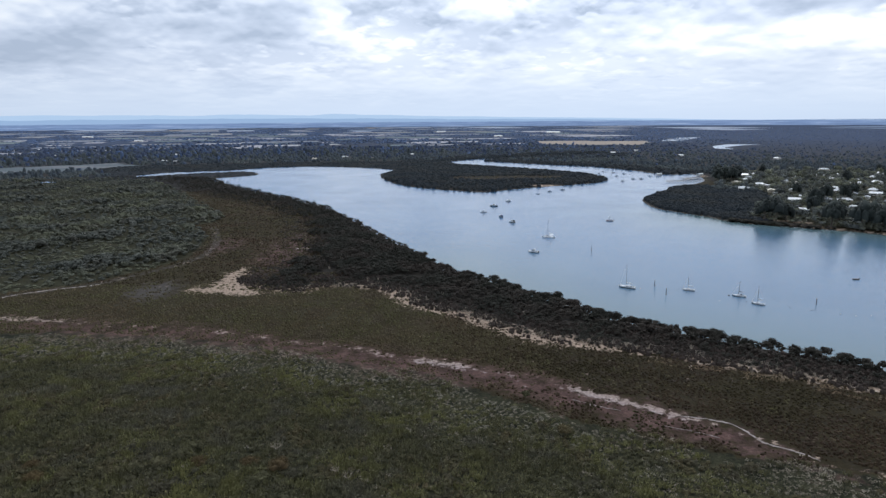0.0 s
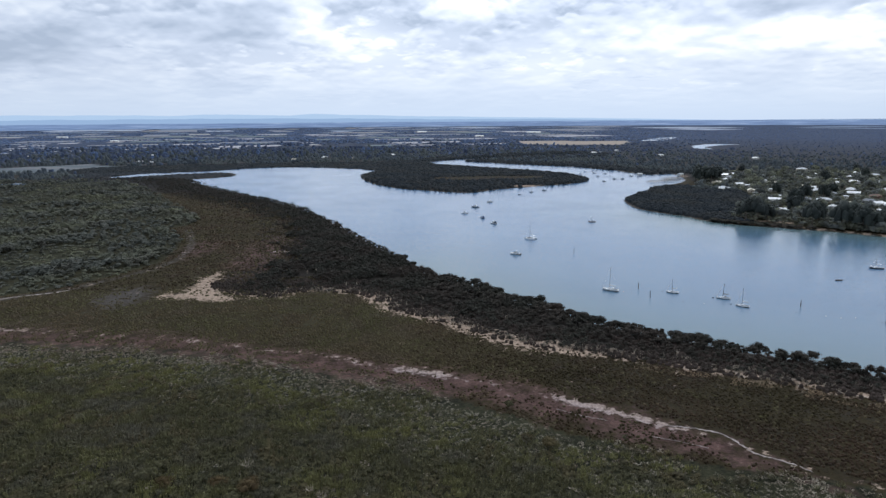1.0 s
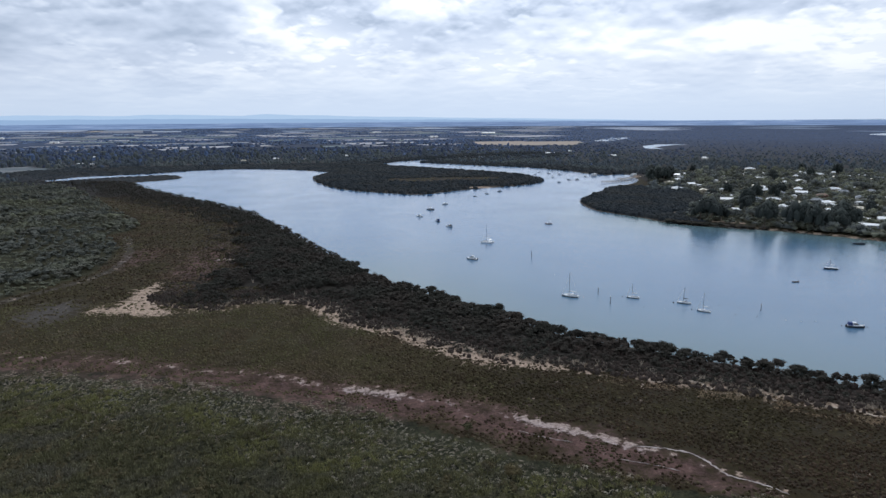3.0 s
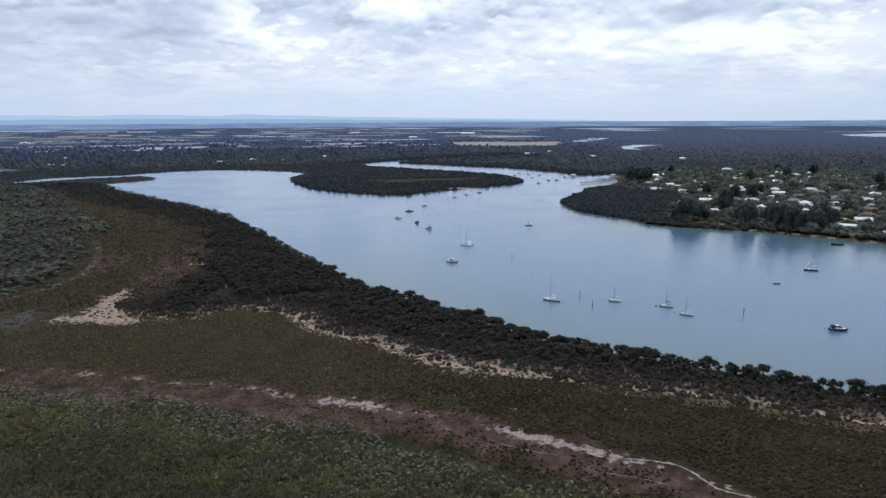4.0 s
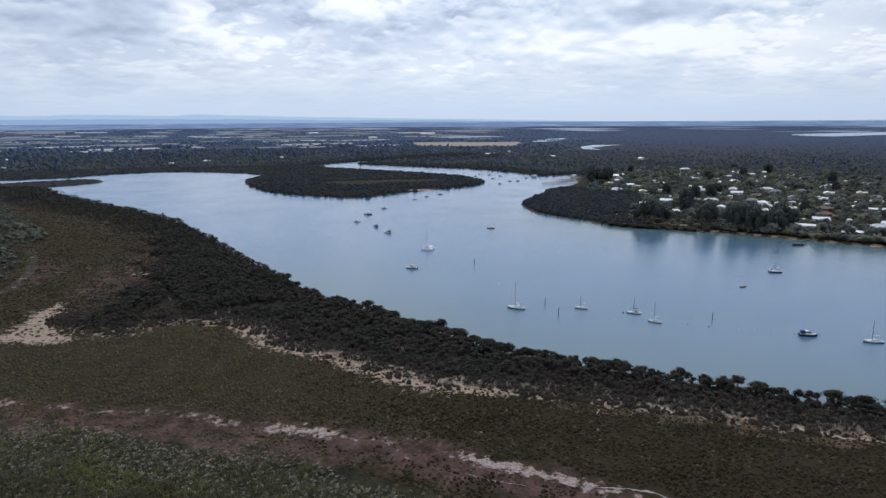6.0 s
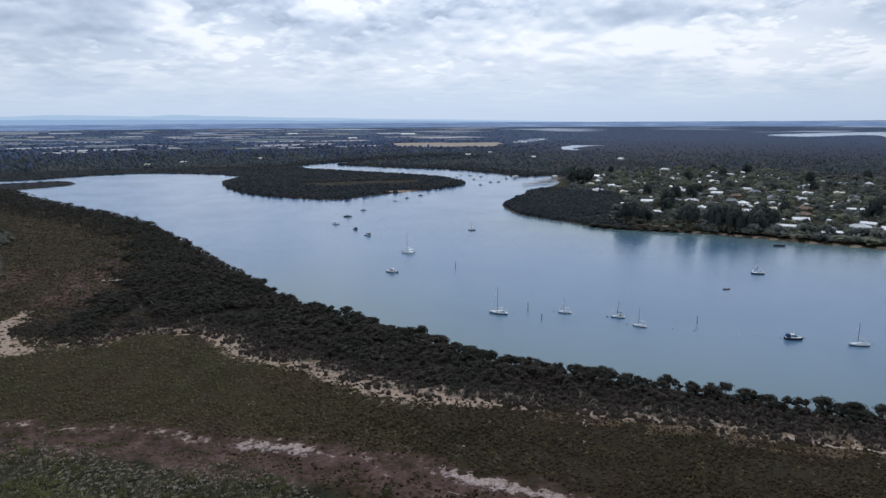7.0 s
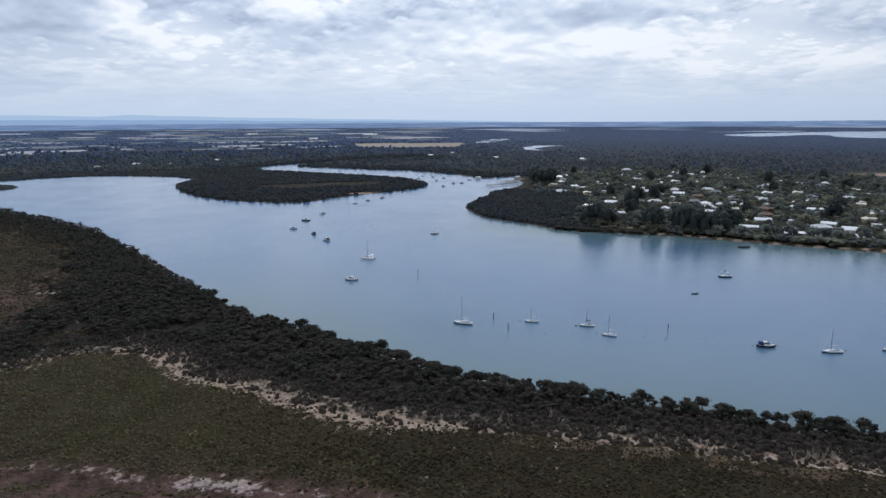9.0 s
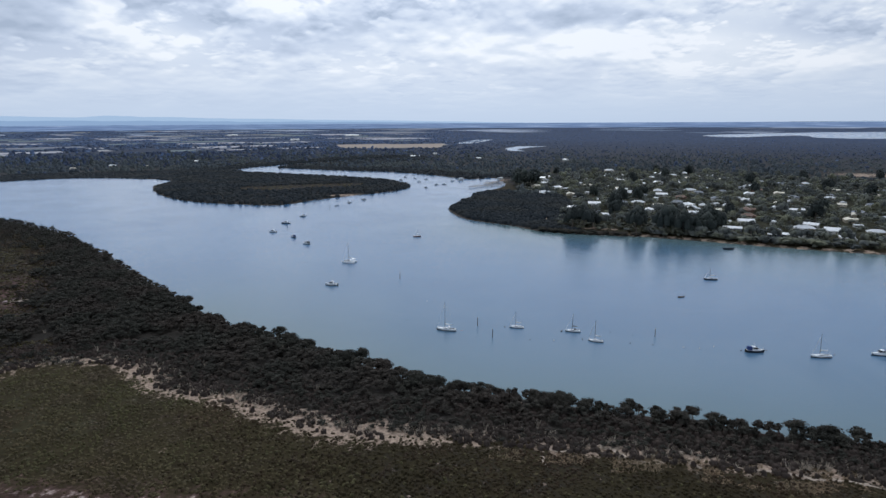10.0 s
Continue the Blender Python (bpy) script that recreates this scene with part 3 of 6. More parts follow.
def build_water():
    gx, gy = spaced(-60, 460, 9, -720, 1200, 1.12), spaced(170, 620, 9, -320, 2000, 1.06)
    X, Y = np.meshgrid(gx, gy)
    x, y = X.ravel(), Y.ravel()
    q = np.arange(x.size).reshape(X.shape)
    me = tri_mesh("water", np.stack([x, y, 0 * x], -1), np.stack([q[:-1, :-1], q[:-1, 1:], q[1:, 1:], q[1:, :-1]], -1).reshape(-1, 4), M_WATER)
    town = away(curve(TOWN_SHORE[6:], 3), x, y)
    near = away(curve(NEAR_SHORE[2:16], 3), x, y)
    v = np.maximum(np.exp(-town / 50), 0.8 * np.exp(-near / 60))
    me.attributes.new("shallow", "FLOAT", "POINT").data.foreach_set("value", np.ascontiguousarray(v, np.float32))
    tagged(new("water", me), "calm blue tidal channel with faint ripples, greenish over the shallows", "water", kind="structure")


build_water()
for outline in ([(760, 1740), (784, 1690), (806, 1790), (866, 1862), (935, 1932), (985, 1950), (905, 1990), (872, 1950), (812, 1880), (780, 1800)],
                [(825, 2310), (885, 2330), (1025, 2550), (1110, 2700), (1040, 2700), (950, 2560), (850, 2400)],
                [(2340, 2873), (2240, 2520), (2640, 2640), (2640, 2520), (2450, 2280), (2560, 2040), (3200, 1950), (4300, 2900), (3785, 3040), (3109, 3110)],
                [(-540, 912), (-518, 908), (-510, 920), (-530, 926)]):
    pts, lift = lake(outline)
    sheet("water", pts, lift, "distant still water reflecting the pale sky", M_WATER)


def build_hills():
    """Low ranges far behind the plain, blue with distance."""
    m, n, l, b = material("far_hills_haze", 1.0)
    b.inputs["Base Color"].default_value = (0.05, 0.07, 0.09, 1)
    # Airlight over the hills is put in as emission; they are no lamps.
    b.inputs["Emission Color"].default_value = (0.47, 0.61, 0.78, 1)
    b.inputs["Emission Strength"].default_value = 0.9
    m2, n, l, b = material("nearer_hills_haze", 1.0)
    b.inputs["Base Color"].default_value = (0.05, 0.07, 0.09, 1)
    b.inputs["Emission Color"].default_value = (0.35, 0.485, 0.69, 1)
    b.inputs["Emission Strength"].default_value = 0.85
    az = np.radians(np.linspace(-60, 75, 541))
    deg, k = np.degrees(az), len(az)
    i = np.arange(k - 1)
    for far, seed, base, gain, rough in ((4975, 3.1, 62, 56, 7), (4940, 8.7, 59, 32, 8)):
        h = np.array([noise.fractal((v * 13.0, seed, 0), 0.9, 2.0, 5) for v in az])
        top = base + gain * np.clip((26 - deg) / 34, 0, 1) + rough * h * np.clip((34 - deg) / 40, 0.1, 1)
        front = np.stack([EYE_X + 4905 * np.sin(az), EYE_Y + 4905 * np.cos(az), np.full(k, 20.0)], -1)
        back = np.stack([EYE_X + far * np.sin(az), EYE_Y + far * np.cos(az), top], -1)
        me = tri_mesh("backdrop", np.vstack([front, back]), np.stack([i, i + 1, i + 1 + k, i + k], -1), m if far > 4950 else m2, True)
        tagged(new("backdrop", me), "range of low hills along the horizon, pale blue with haze", "hills", kind="structure")


build_hills()


def build_far_plain():
    """The last of the plain below the hills: blue with distance, streaked with pale fields."""
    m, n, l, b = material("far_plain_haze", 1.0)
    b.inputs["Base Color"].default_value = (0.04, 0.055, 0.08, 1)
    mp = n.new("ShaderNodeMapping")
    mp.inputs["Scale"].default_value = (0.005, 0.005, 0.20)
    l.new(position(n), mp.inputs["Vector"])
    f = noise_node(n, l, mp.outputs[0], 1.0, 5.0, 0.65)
    # Haze glow painted into the emission colour, streaked for pale fields.
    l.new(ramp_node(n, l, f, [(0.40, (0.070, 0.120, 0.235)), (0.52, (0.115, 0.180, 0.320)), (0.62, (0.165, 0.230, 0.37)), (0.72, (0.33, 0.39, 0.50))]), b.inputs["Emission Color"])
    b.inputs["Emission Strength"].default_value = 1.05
    az = np.radians(np.linspace(-62, 77, 700))
    k = len(az)
    i = np.arange(k - 1)
    h = np.array([noise.fractal((v * 60.0, 5.5, 0), 0.8, 2.0, 5) for v in az])
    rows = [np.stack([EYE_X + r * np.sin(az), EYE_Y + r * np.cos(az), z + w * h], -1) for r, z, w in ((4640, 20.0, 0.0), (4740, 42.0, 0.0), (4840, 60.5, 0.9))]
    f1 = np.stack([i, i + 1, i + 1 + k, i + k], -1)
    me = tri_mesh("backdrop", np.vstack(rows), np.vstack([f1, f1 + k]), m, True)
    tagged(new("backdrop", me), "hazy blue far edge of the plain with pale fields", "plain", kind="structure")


build_far_plain()


# ---- paddocks of the plain: flat strips, nearly square to the view ----
def build_paddocks():
    rng = np.random.default_rng(29)
    tones = [plain(nm, c, 0.95, 0.0, 0.18, 0.01) for nm, c in (("dry_grass_field", (0.24, 0.24, 0.25)), ("stubble_field", (0.33, 0.33, 0.36)), ("green_pasture", (0.11, 0.145, 0.15)), ("fallow_field", (0.16, 0.175, 0.215)), ("hazed_pale_field", (0.27, 0.31, 0.39)), ("hazed_pasture", (0.12, 0.165, 0.245)))]
    out = []
    for k in range(330):
        az, d = radians(rng.uniform(-40, 17)), math.exp(rng.uniform(math.log(2000), math.log(9500)))
        if k > 300:
            az, d = radians(rng.uniform(17, 50)), math.exp(rng.uniform(math.log(4200), math.log(9000)))
        cx, cy = EYE_X + d * math.sin(az), EYE_Y + d * math.cos(az)
        w, h = d * math.exp(rng.uniform(math.log(0.02), math.log(0.12))), d * d * rng.uniform(0.9, 2.6) / 95000
        if any(abs(cx - o[0]) < 0.5 * (w + o[2]) and abs(cy - o[1]) < 0.55 * (h + o[3]) for o in out) or (300 < cx < 860 and 1900 < cy < 2560):
            continue
        out.append((cx, cy, w, h))
        turn = 0.3
        ring = []
        for u in np.linspace(-0.5, 0.5, 7):
            ring.append((u * w, -0.5 * h))
        for u in np.linspace(0.5, -0.5, 7):
            ring.append((u * w + rng.normal(0, 0.02) * w, 0.5 * h))
        pts = []
        for u, v in ring:
            x, y = cx + u * math.cos(turn) - v * math.sin(turn), cy + u * math.sin(turn) + v * math.cos(turn)
            fx, fy = far_spread(x, y)
            pts.append((float(fx), float(fy)))
        n = len(pts) // 2
        vs = [(a, b, float(rise(a, b)) + 0.9) for a, b in pts]
        fs = [(i, i + 1, 2 * n - 2 - i, 2 * n - 1 - i) for i in range(n - 1)]
        # Past 4.2 km the tones are bluer, with haze painted into them.
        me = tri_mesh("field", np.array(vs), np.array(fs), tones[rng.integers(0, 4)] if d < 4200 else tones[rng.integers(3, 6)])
        tagged(new("field", me), "flat farm paddock on the far plain", "field", kind="structure")
    return out


PADDOCKS = build_paddocks()


# ---- plants ----
def ico():
    t = (1 + 5 ** 0.5) / 2
    v = np.array([(-1, t, 0), (1, t, 0), (-1, -t, 0), (1, -t, 0), (0, -1, t), (0, 1, t), (0, -1, -t), (0, 1, -t), (t, 0, -1), (t, 0, 1), (-t, 0, -1), (-t, 0, 1)], float)
    f = np.array([(0, 11, 5), (0, 5, 1), (0, 1, 7), (0, 7, 10), (0, 10, 11), (1, 5, 9), (5, 11, 4), (11, 10, 2), (10, 7, 6), (7, 1, 8), (3, 9, 4), (3, 4, 2), (3, 2, 6), (3, 6, 8), (3, 8, 9), (4, 9, 5), (2, 4, 11), (6, 2, 10), (8, 6, 7), (9, 8, 1)])
    return v / np.linalg.norm(v[0]), f


ICO_V, ICO_F = ico()
ICO_V = ICO_V @ np.array(Matrix.Rotation(0.55, 3, "X"))


def lump(rng, centre, size, rough=0.22):
    v = ICO_V * (1 + rng.normal(0, rough, (12, 1))) * np.array(size) + np.array(centre)
    return v, ICO_F[ICO_V[ICO_F].mean(1)[:, 2] > -0.4]


def leaf_quads(rng, centres, size, flat=0.5):
    """Leaf clumps: small slanting quads, each turned its own way."""
    n = len(centres)
    nrm = rng.normal(0, 1, (n, 3))
    nrm[:, 2] = np.abs(nrm[:, 2]) + flat
    nrm /= np.linalg.norm(nrm, axis=1, keepdims=True)
    a = np.cross(nrm, rng.normal(0, 1, (n, 3)))
    a /= np.linalg.norm(a, axis=1, keepdims=True) + 1e-9
    b = np.cross(nrm, a)
    s = size * rng.uniform(0.6, 1.4, (n, 1))
    k = rng.uniform(0.5, 1.0, (n, 1))
    v = np.stack([centres - a * s, centres - b * s * k, centres + a * s, centres + b * s * k], 1).reshape(-1, 3)
    i = np.arange(n)[:, None] * 4
    return v, np.concatenate([i + [0, 1, 2], i + [0, 2, 3]], 0)


def leaf_tris(rng, centres, size, flat=0.8):
    """Single pointed shoots, mostly facing up."""
    n = len(centres)
    nrm = rng.normal(0, 1, (n, 3))
    nrm[:, 2] = np.abs(nrm[:, 2]) + flat
    nrm /= np.linalg.norm(nrm, axis=1, keepdims=True)
    a = np.cross(nrm, rng.normal(0, 1, (n, 3)))
    a /= np.linalg.norm(a, axis=1, keepdims=True) + 1e-9
    b = np.cross(nrm, a)
    s = size * rng.uniform(0.6, 1.4, (n, 1))
    v = np.stack([centres - b * s * 0.6, centres + b * s * 0.6, centres + a * s * 1.5], 1).reshape(-1, 3)
    return v, np.arange(3 * n).reshape(-1, 3)


def blades(rng, n, radius, height, width):
    """A tuft of upright blades that lean outwards."""
    a, r = rng.uniform(0, 2 * math.pi, n), radius * np.sqrt(rng.uniform(0, 1, n))
    base = np.stack([r * np.cos(a), r * np.sin(a), rng.uniform(-0.05, 0.15, n)], -1)
    tip = base + np.stack([np.cos(a) * rng.uniform(-0.1, 0.4, n), np.sin(a) * rng.uniform(-0.1, 0.4, n), height * rng.uniform(0.6, 1.15, n)], -1)
    t = rng.uniform(0, math.pi, n)
    side = np.stack([np.cos(t), np.sin(t), 0 * t], -1) * width * rng.uniform(0.6, 1.3, (n, 1))
    return np.stack([base - side, base + side, tip], 1).reshape(-1, 3), np.arange(3 * n).reshape(-1, 3)


def join(parts):
    vs, fs, k = [], [], 0
    for v, f in parts:
        vs.append(v)
        fs.append(f + k)
        k += len(v)
    return np.vstack(vs), np.vstack(fs)


def shell(rng, centre, size, n, low=-0.3):
    d = rng.normal(0, 1, (n * 3, 3))
    d /= np.linalg.norm(d, axis=1, keepdims=True)
    d = d[d[:, 2] > low][:n]
    return d * np.array(size) * rng.uniform(0.85, 1.1, (len(d), 1)) + np.array(centre)


def mound(rng, sides, rough=0.16):
    """A low leafy mound one unit wide and high: base ring, shoulder and top."""
    t = (np.arange(sides) + rng.uniform(0, 1)) * 2 * math.pi / sides
    lo = np.stack([0.5 * np.cos(t), 0.5 * np.sin(t), 0 * t], -1) * (1 + rng.normal(0, rough, (sides, 1)))
    hi = np.stack([0.36 * np.cos(t + 0.3), 0.36 * np.sin(t + 0.3), 0.68 + 0 * t], -1) * (1 + rng.normal(0, rough, (sides, 1)))
    top = np.array([[rng.normal(0, 0.08), rng.normal(0, 0.08), 1.0]])
    i, j = np.arange(sides), (np.arange(sides) + 1) % sides
    f = np.concatenate([np.stack([i, j, j + sides], -1), np.stack([i, j + sides, i + sides], -1), np.stack([i + sides, j + sides, np.full(sides, 2 * sides)], -1)])
    return np.vstack([lo, hi, top]), f


def leafy_mound(rng, sides, leaves, leaf):
    return join([mound(rng, sides), leaf_tris(rng, shell(rng, (0, 0, 0.42), (0.46, 0.46, 0.58), leaves, 0.0), leaf, 0.9)])


def pads(rng, count, leaves, leaf, thick=0.13, low=0.45):
    """A mangrove head one unit wide and high: flat-topped leafy pads at several heights."""
    out = []
    for k in range(count):
        a, r = rng.uniform(0, 2 * math.pi), 0.34 * math.sqrt((k + 0.1) / count)
        s = rng.uniform(0.15, 0.25) * (1.25 if k == 0 else 1.0)
        c = (r * math.cos(a), r * math.sin(a), (0.88 if k == 0 else rng.uniform(low, 0.86)) - thick * 0.3)
        out.append(lump(rng, c, (s * 0.74, s * 0.74, thick * 0.85), 0.2))
        out.append(leaf_tris(rng, shell(rng, c, (s * 1.05, s * 1.05, thick * 1.2), leaves // count, -0.1), leaf, 0.9))
    return join(out)


def crown(rng, lumps, leaves, width, z0, z1, leaf, open_=0.75):
    """A crown about 1 unit times width across, from z0 to z1, of several leafy heads."""
    parts = []
    for k in range(lumps):
        a, r = rng.uniform(0, 2 * math.pi), width * 0.5 * open_ * math.sqrt((k + 0.2) / lumps)
        s = width * rng.uniform(0.22, 0.32) * (1.25 if k == 0 else 1)
        h = (z1 - z0) * rng.uniform(0.28, 0.42)
        c = (r * math.cos(a), r * math.sin(a), z1 - h - (z1 - z0) * 0.45 * (r / width) * 2 * rng.uniform(0.4, 1.0))
        core = 0.62 if leaves / lumps > 60 else 0.72 if leaves / lumps > 9 else 0.86
        parts.append(lump(rng, c, (s * core, s * core, h * core)))
        parts.append(leaf_quads(rng, shell(rng, c, (s, s, h), max(2, leaves // lumps)), leaf))
    return join(parts)


def stem(rng, a, b, r0, r1, sides=5):
    a, b = np.array(a, float), np.array(b, float)
    w = (b - a) / np.linalg.norm(b - a)
    u = np.cross(w, (0.3, 0.9, 0.2))
    u /= np.linalg.norm(u)
    v = np.cross(w, u)
    t = np.arange(sides) * 2 * math.pi / sides
    ring = np.outer(np.cos(t), u) + np.outer(np.sin(t), v)
    vs = np.vstack([a + ring * r0, b + ring * r1])
    i, j = np.arange(sides), (np.arange(sides) + 1) % sides
    return vs, np.concatenate([np.stack([i, j, j + sides], -1), np.stack([i, j + sides, i + sides], -1)])


def spread(templates, pos, size, tall=None, rng=RNG):
    """Many copies of the templates as one array of vertices and faces."""
    pos, size = np.asarray(pos, float), np.asarray(size, float)
    tall = size if tall is None else np.asarray(tall, float)
    pick = rng.integers(0, len(templates), len(pos))
    turn = rng.uniform(0, 2 * math.pi, len(pos))
    vs, fs, k = [], [], 0
    for i, (v, f) in enumerate(templates):
        s = np.where(pick == i)[0]
        if not len(s):
            continue
        c, n = np.cos(turn[s])[:, None], np.sin(turn[s])[:, None]
        x = (v[:, 0] * c - v[:, 1] * n) * size[s, None] + pos[s, 0:1]
        y = (v[:, 0] * n + v[:, 1] * c) * size[s, None] + pos[s, 1:2]
        z = v[:, 2] * tall[s, None] + pos[s, 2:3]
        vs.append(np.stack([x, y, z], -1).reshape(-1, 3))
        fs.append((f[None] + (np.arange(len(s)) * len(v))[:, None, None]).reshape(-1, 3) + k)
        k += len(s) * len(v)
    return np.vstack(vs), np.vstack(fs)


def stuff(name, templates, pos, size, mat, label, category, tall=None, smooth=False):
    v, f = spread(templates, pos, size, tall)
    return tagged(new(name, tri_mesh(name, v, f, mat, smooth)), label, category, kind="stuff")


def jittered(x0, x1, y0, y1, step, rng=RNG):
    gx, gy = np.meshgrid(np.arange(x0, x1, step), np.arange(y0, y1, step))
    x = gx.ravel() + rng.uniform(-0.55, 0.55, gx.size) * step
    y = gy.ravel() + rng.uniform(-0.55, 0.55, gx.size) * step
    return x, y


def patchy(x, y, scale, seed=0.0):
    return np.array([noise.noise((a * scale, b * scale, seed)) for a, b in zip(x, y)])


def at_height(x, y, z):
    return np.stack([x, y, np.broadcast_to(z, x.shape)], -1)


def seen(x, y, slack=8.0, back=30):
    """The stretch of land that the walk ever looks over."""
    a = np.degrees(np.arctan2(x, y - back))
    return (a > -39 - slack + 4) & (a < 53 + slack)


def thing(name, label, category, group="", at=(0, 0, 0), turn=0.0):
    e = new(name)
    e.empty_display_size = 0.5
    e.matrix_world = pose(*at, 0, 0, turn)
    return tagged(e, label, category, group)


def part(name, bm, mat, parent, label=""):
    """Links a bmesh, or vertices and faces, as one mesh under a thing or a part."""
    if isinstance(bm, tuple):
        me = tri_mesh(name, bm[0], bm[1], mat, name == "crown")
    else:
        me = bpy.data.meshes.new(name)
        bm.to_mesh(me)
        bm.free()
        me.materials.append(mat)
    ob = new(name, me)
    ob.parent = parent
    return tagged(ob, label)


def scaled(mesh, wide, tall):
    return mesh[0] * np.array((wide, wide, tall)), mesh[1]


def build_mangroves():
    rng = np.random.default_rng(3)
    protos = []
    for k in range(6):
        w = (1.0, 1.25, 0.8, 1.1, 0.7, 1.4)[k]
        t = thing("mangrove_tree", "dark green rounded mangrove on the muddy water's edge", "tree", "mangroves along the channel")
        trunk = [stem(rng, (0, 0, -0.6), (0.2, 0.1, 1.6), 0.17, 0.12)]
        for a in range(4):
            g = a * 1.6 + rng.uniform(0, 1)
            trunk.append(stem(rng, (0.15, 0.08, 1.2), (w * 1.3 * math.cos(g), w * 1.3 * math.sin(g), 2.6), 0.10, 0.04, 4))
        part("trunk", join(trunk), M_BARK, t)
        part("crown", scaled(pads(rng, 13, 900, 0.046, 0.13, 0.45), 4.6 * w, 4.5), M_MANGROVE, t)
        protos.append(t)
    # along the water: single trees with gaps between them
    edge = curve(NEAR_SHORE[3:17], 40)
    picks, last = [], None
    for px, py in edge:
        if last is None or math.hypot(px - last[0], py - last[1]) > 2.3 * rng.uniform(0.75, 1.4):
            last = (px, py)
            picks.append(last)
    done = []
    for row in range(2):
        for px, py in picks:
            ox, oy = -0.62 * (3.0 * row - 0.7), -0.78 * (3.0 * row - 0.7)
            qx, qy = px + ox + rng.normal(0, 1.2), py + oy + rng.normal(0, 1.2)
            if rng.uniform() < 0.12 or len(done) >= 300:
                continue
            done.append((qx, qy))
    free = list(protos)
    for qx, qy in done:
        m = pose(qx, qy, 0.35, 0, 0, rng.uniform(0, 360)) @ Matrix.Diagonal((*[rng.uniform(0.72, 1.06)] * 3, 1))
        if free:
            free.pop().matrix_world = m
        else:
            copy_thing(protos[rng.integers(0, 6)], m)
    near = np.array(done)
    # the belt behind them
    temps = [pads(rng, 6, 84, 0.066, 0.12) for _ in range(12)]
    x, y = jittered(-560, 330, 20, 1060, 2.9, rng)
    ok = inside(BELT, x, y) & seen(x, y)
    x, y = x[ok], y[ok]
    dw, di = away(MAIN_WATER, x, y, True), away(BELT_INNER, x, y)
    dn = np.min(np.hypot(x[:, None] - near[:, 0], y[:, None] - near[:, 1]), axis=1)
    g = patchy(x, y, 0.06) + 0.5 * patchy(x, y, 0.2, 4.0)
    far = np.clip(1.1 - (y - 330) / 620, 0.3, 1)
    bald = (y > 335) & (y < 570) & (di < 30) & (g < -0.15 + 0.75 * (1 - di / 30))
    keep = ~bald & (dw > 0.6) & (dn > 1.3) & (g > -0.8 + 0.25 * (x < 60)) & ((di > np.where(x > 85, 2, 7)) | (g > -0.1)) & (rng.uniform(size=len(x)) < far)
    x, y, di, g = x[keep], y[keep], di[keep], g[keep]
    h = np.clip(1.3 + di * 0.09, 1.3, 4.1) * rng.uniform(0.7, 1.15, len(x)) * np.clip(1 + 0.35 * g, 0.7, 1.3)
    wide = np.clip(h * 1.35, 2.6, 5.2) * np.clip(1 + (y - 400) / 1500, 1, 1.5)
    for pick, kinds, label in ((y < 420, temps, "dense belt of dark olive mangrove scrub"), (y >= 420, [pads(rng, 4, 20, 0.08) for _ in range(8)], "dark olive mangrove scrub reaching up the channel")):
        stuff("mangrove_thicket", kinds, at_height(x[pick], y[pick], 0.3), wide[pick], M_MANGROVE, label, "mangroves", h[pick], True)
    # low shrubs between the trees and the open marsh
    temps = [leafy_mound(rng, 6, 16, 0.11) for _ in range(8)]
    x, y = jittered(-110, 190, 120, 345, 1.5, rng)
    ok = (inside(BELT, x, y) | (away(BELT_INNER, x, y) < 3)) & (away(BELT_INNER, x, y) < 22) & seen(x, y, 2, 0)
    x, y = x[ok], y[ok]
    g = patchy(x, y, 0.12, 9.0) + 0.5 * patchy(x, y, 0.35, 3.0)
    ok = (g > np.interp(x, [60, 90], [-0.18, -0.4]) + 0.12 * (away(BELT_INNER, x, y) < 5))
    x, y = x[ok], y[ok]
    stuff("mangrove_shrubs", temps, at_height(x, y, 0.55), rng.uniform(1.1, 2.2, len(x)), M_LANDWARD, "low dark brown shrubs on the landward side of the mangroves", "mangroves", rng.uniform(0.7, 1.7, len(x)), True)
    # bleached dead stems standing in the bare sand
    k = rng.integers(0, 60, 900)
    f = rng.uniform(size=900)[:, None]
    c = BELT_INNER[k] * (1 - f) + BELT_INNER[k + 1] * f
    c = c + np.array((0.62, 0.78)) * rng.normal(2.6, 2.0, (900, 1)) + rng.normal(0, 1.4, (900, 2))
    c = c[(c[:, 1] < 335) & (c[:, 1] > 130)]
    c = c[patchy(c[:, 0], c[:, 1], 0.13, 14.0) > -0.12]
    ex, ey = rng.uniform(-60, 170, 900), rng.uniform(150, 400, 900)
    ok = inside(BELT, ex, ey) & (patchy(ex, ey, 0.09, 12.0) > 0.2)
    tall = np.concatenate([rng.uniform(0.8, 1.9, len(c)), rng.uniform(2.0, 3.6, ok.sum())])
    c = np.vstack([c, np.stack([ex[ok], ey[ok]], -1)])
    temps = [join([stem(rng, (0, 0, 0), (w * math.cos(a), w * math.sin(a), rng.uniform(0.55, 1.0)), 0.04, 0.012, 3) for a, w in zip(rng.uniform(0, 6.3, 12), rng.uniform(0.1, 0.7, 12))]) for _ in range(8)]
    stuff("dead_mangrove_stems", temps, at_height(c[:, 0], c[:, 1], 0.5), rng.uniform(0.9, 1.8, len(c)), M_TWIG, "bleached dead mangrove stems along the sandy margin", "dead wood", tall)
    # pale dry grass on the rim of the bare sand
    k = rng.integers(8, 40, 2600)
    f = rng.uniform(size=2600)[:, None]
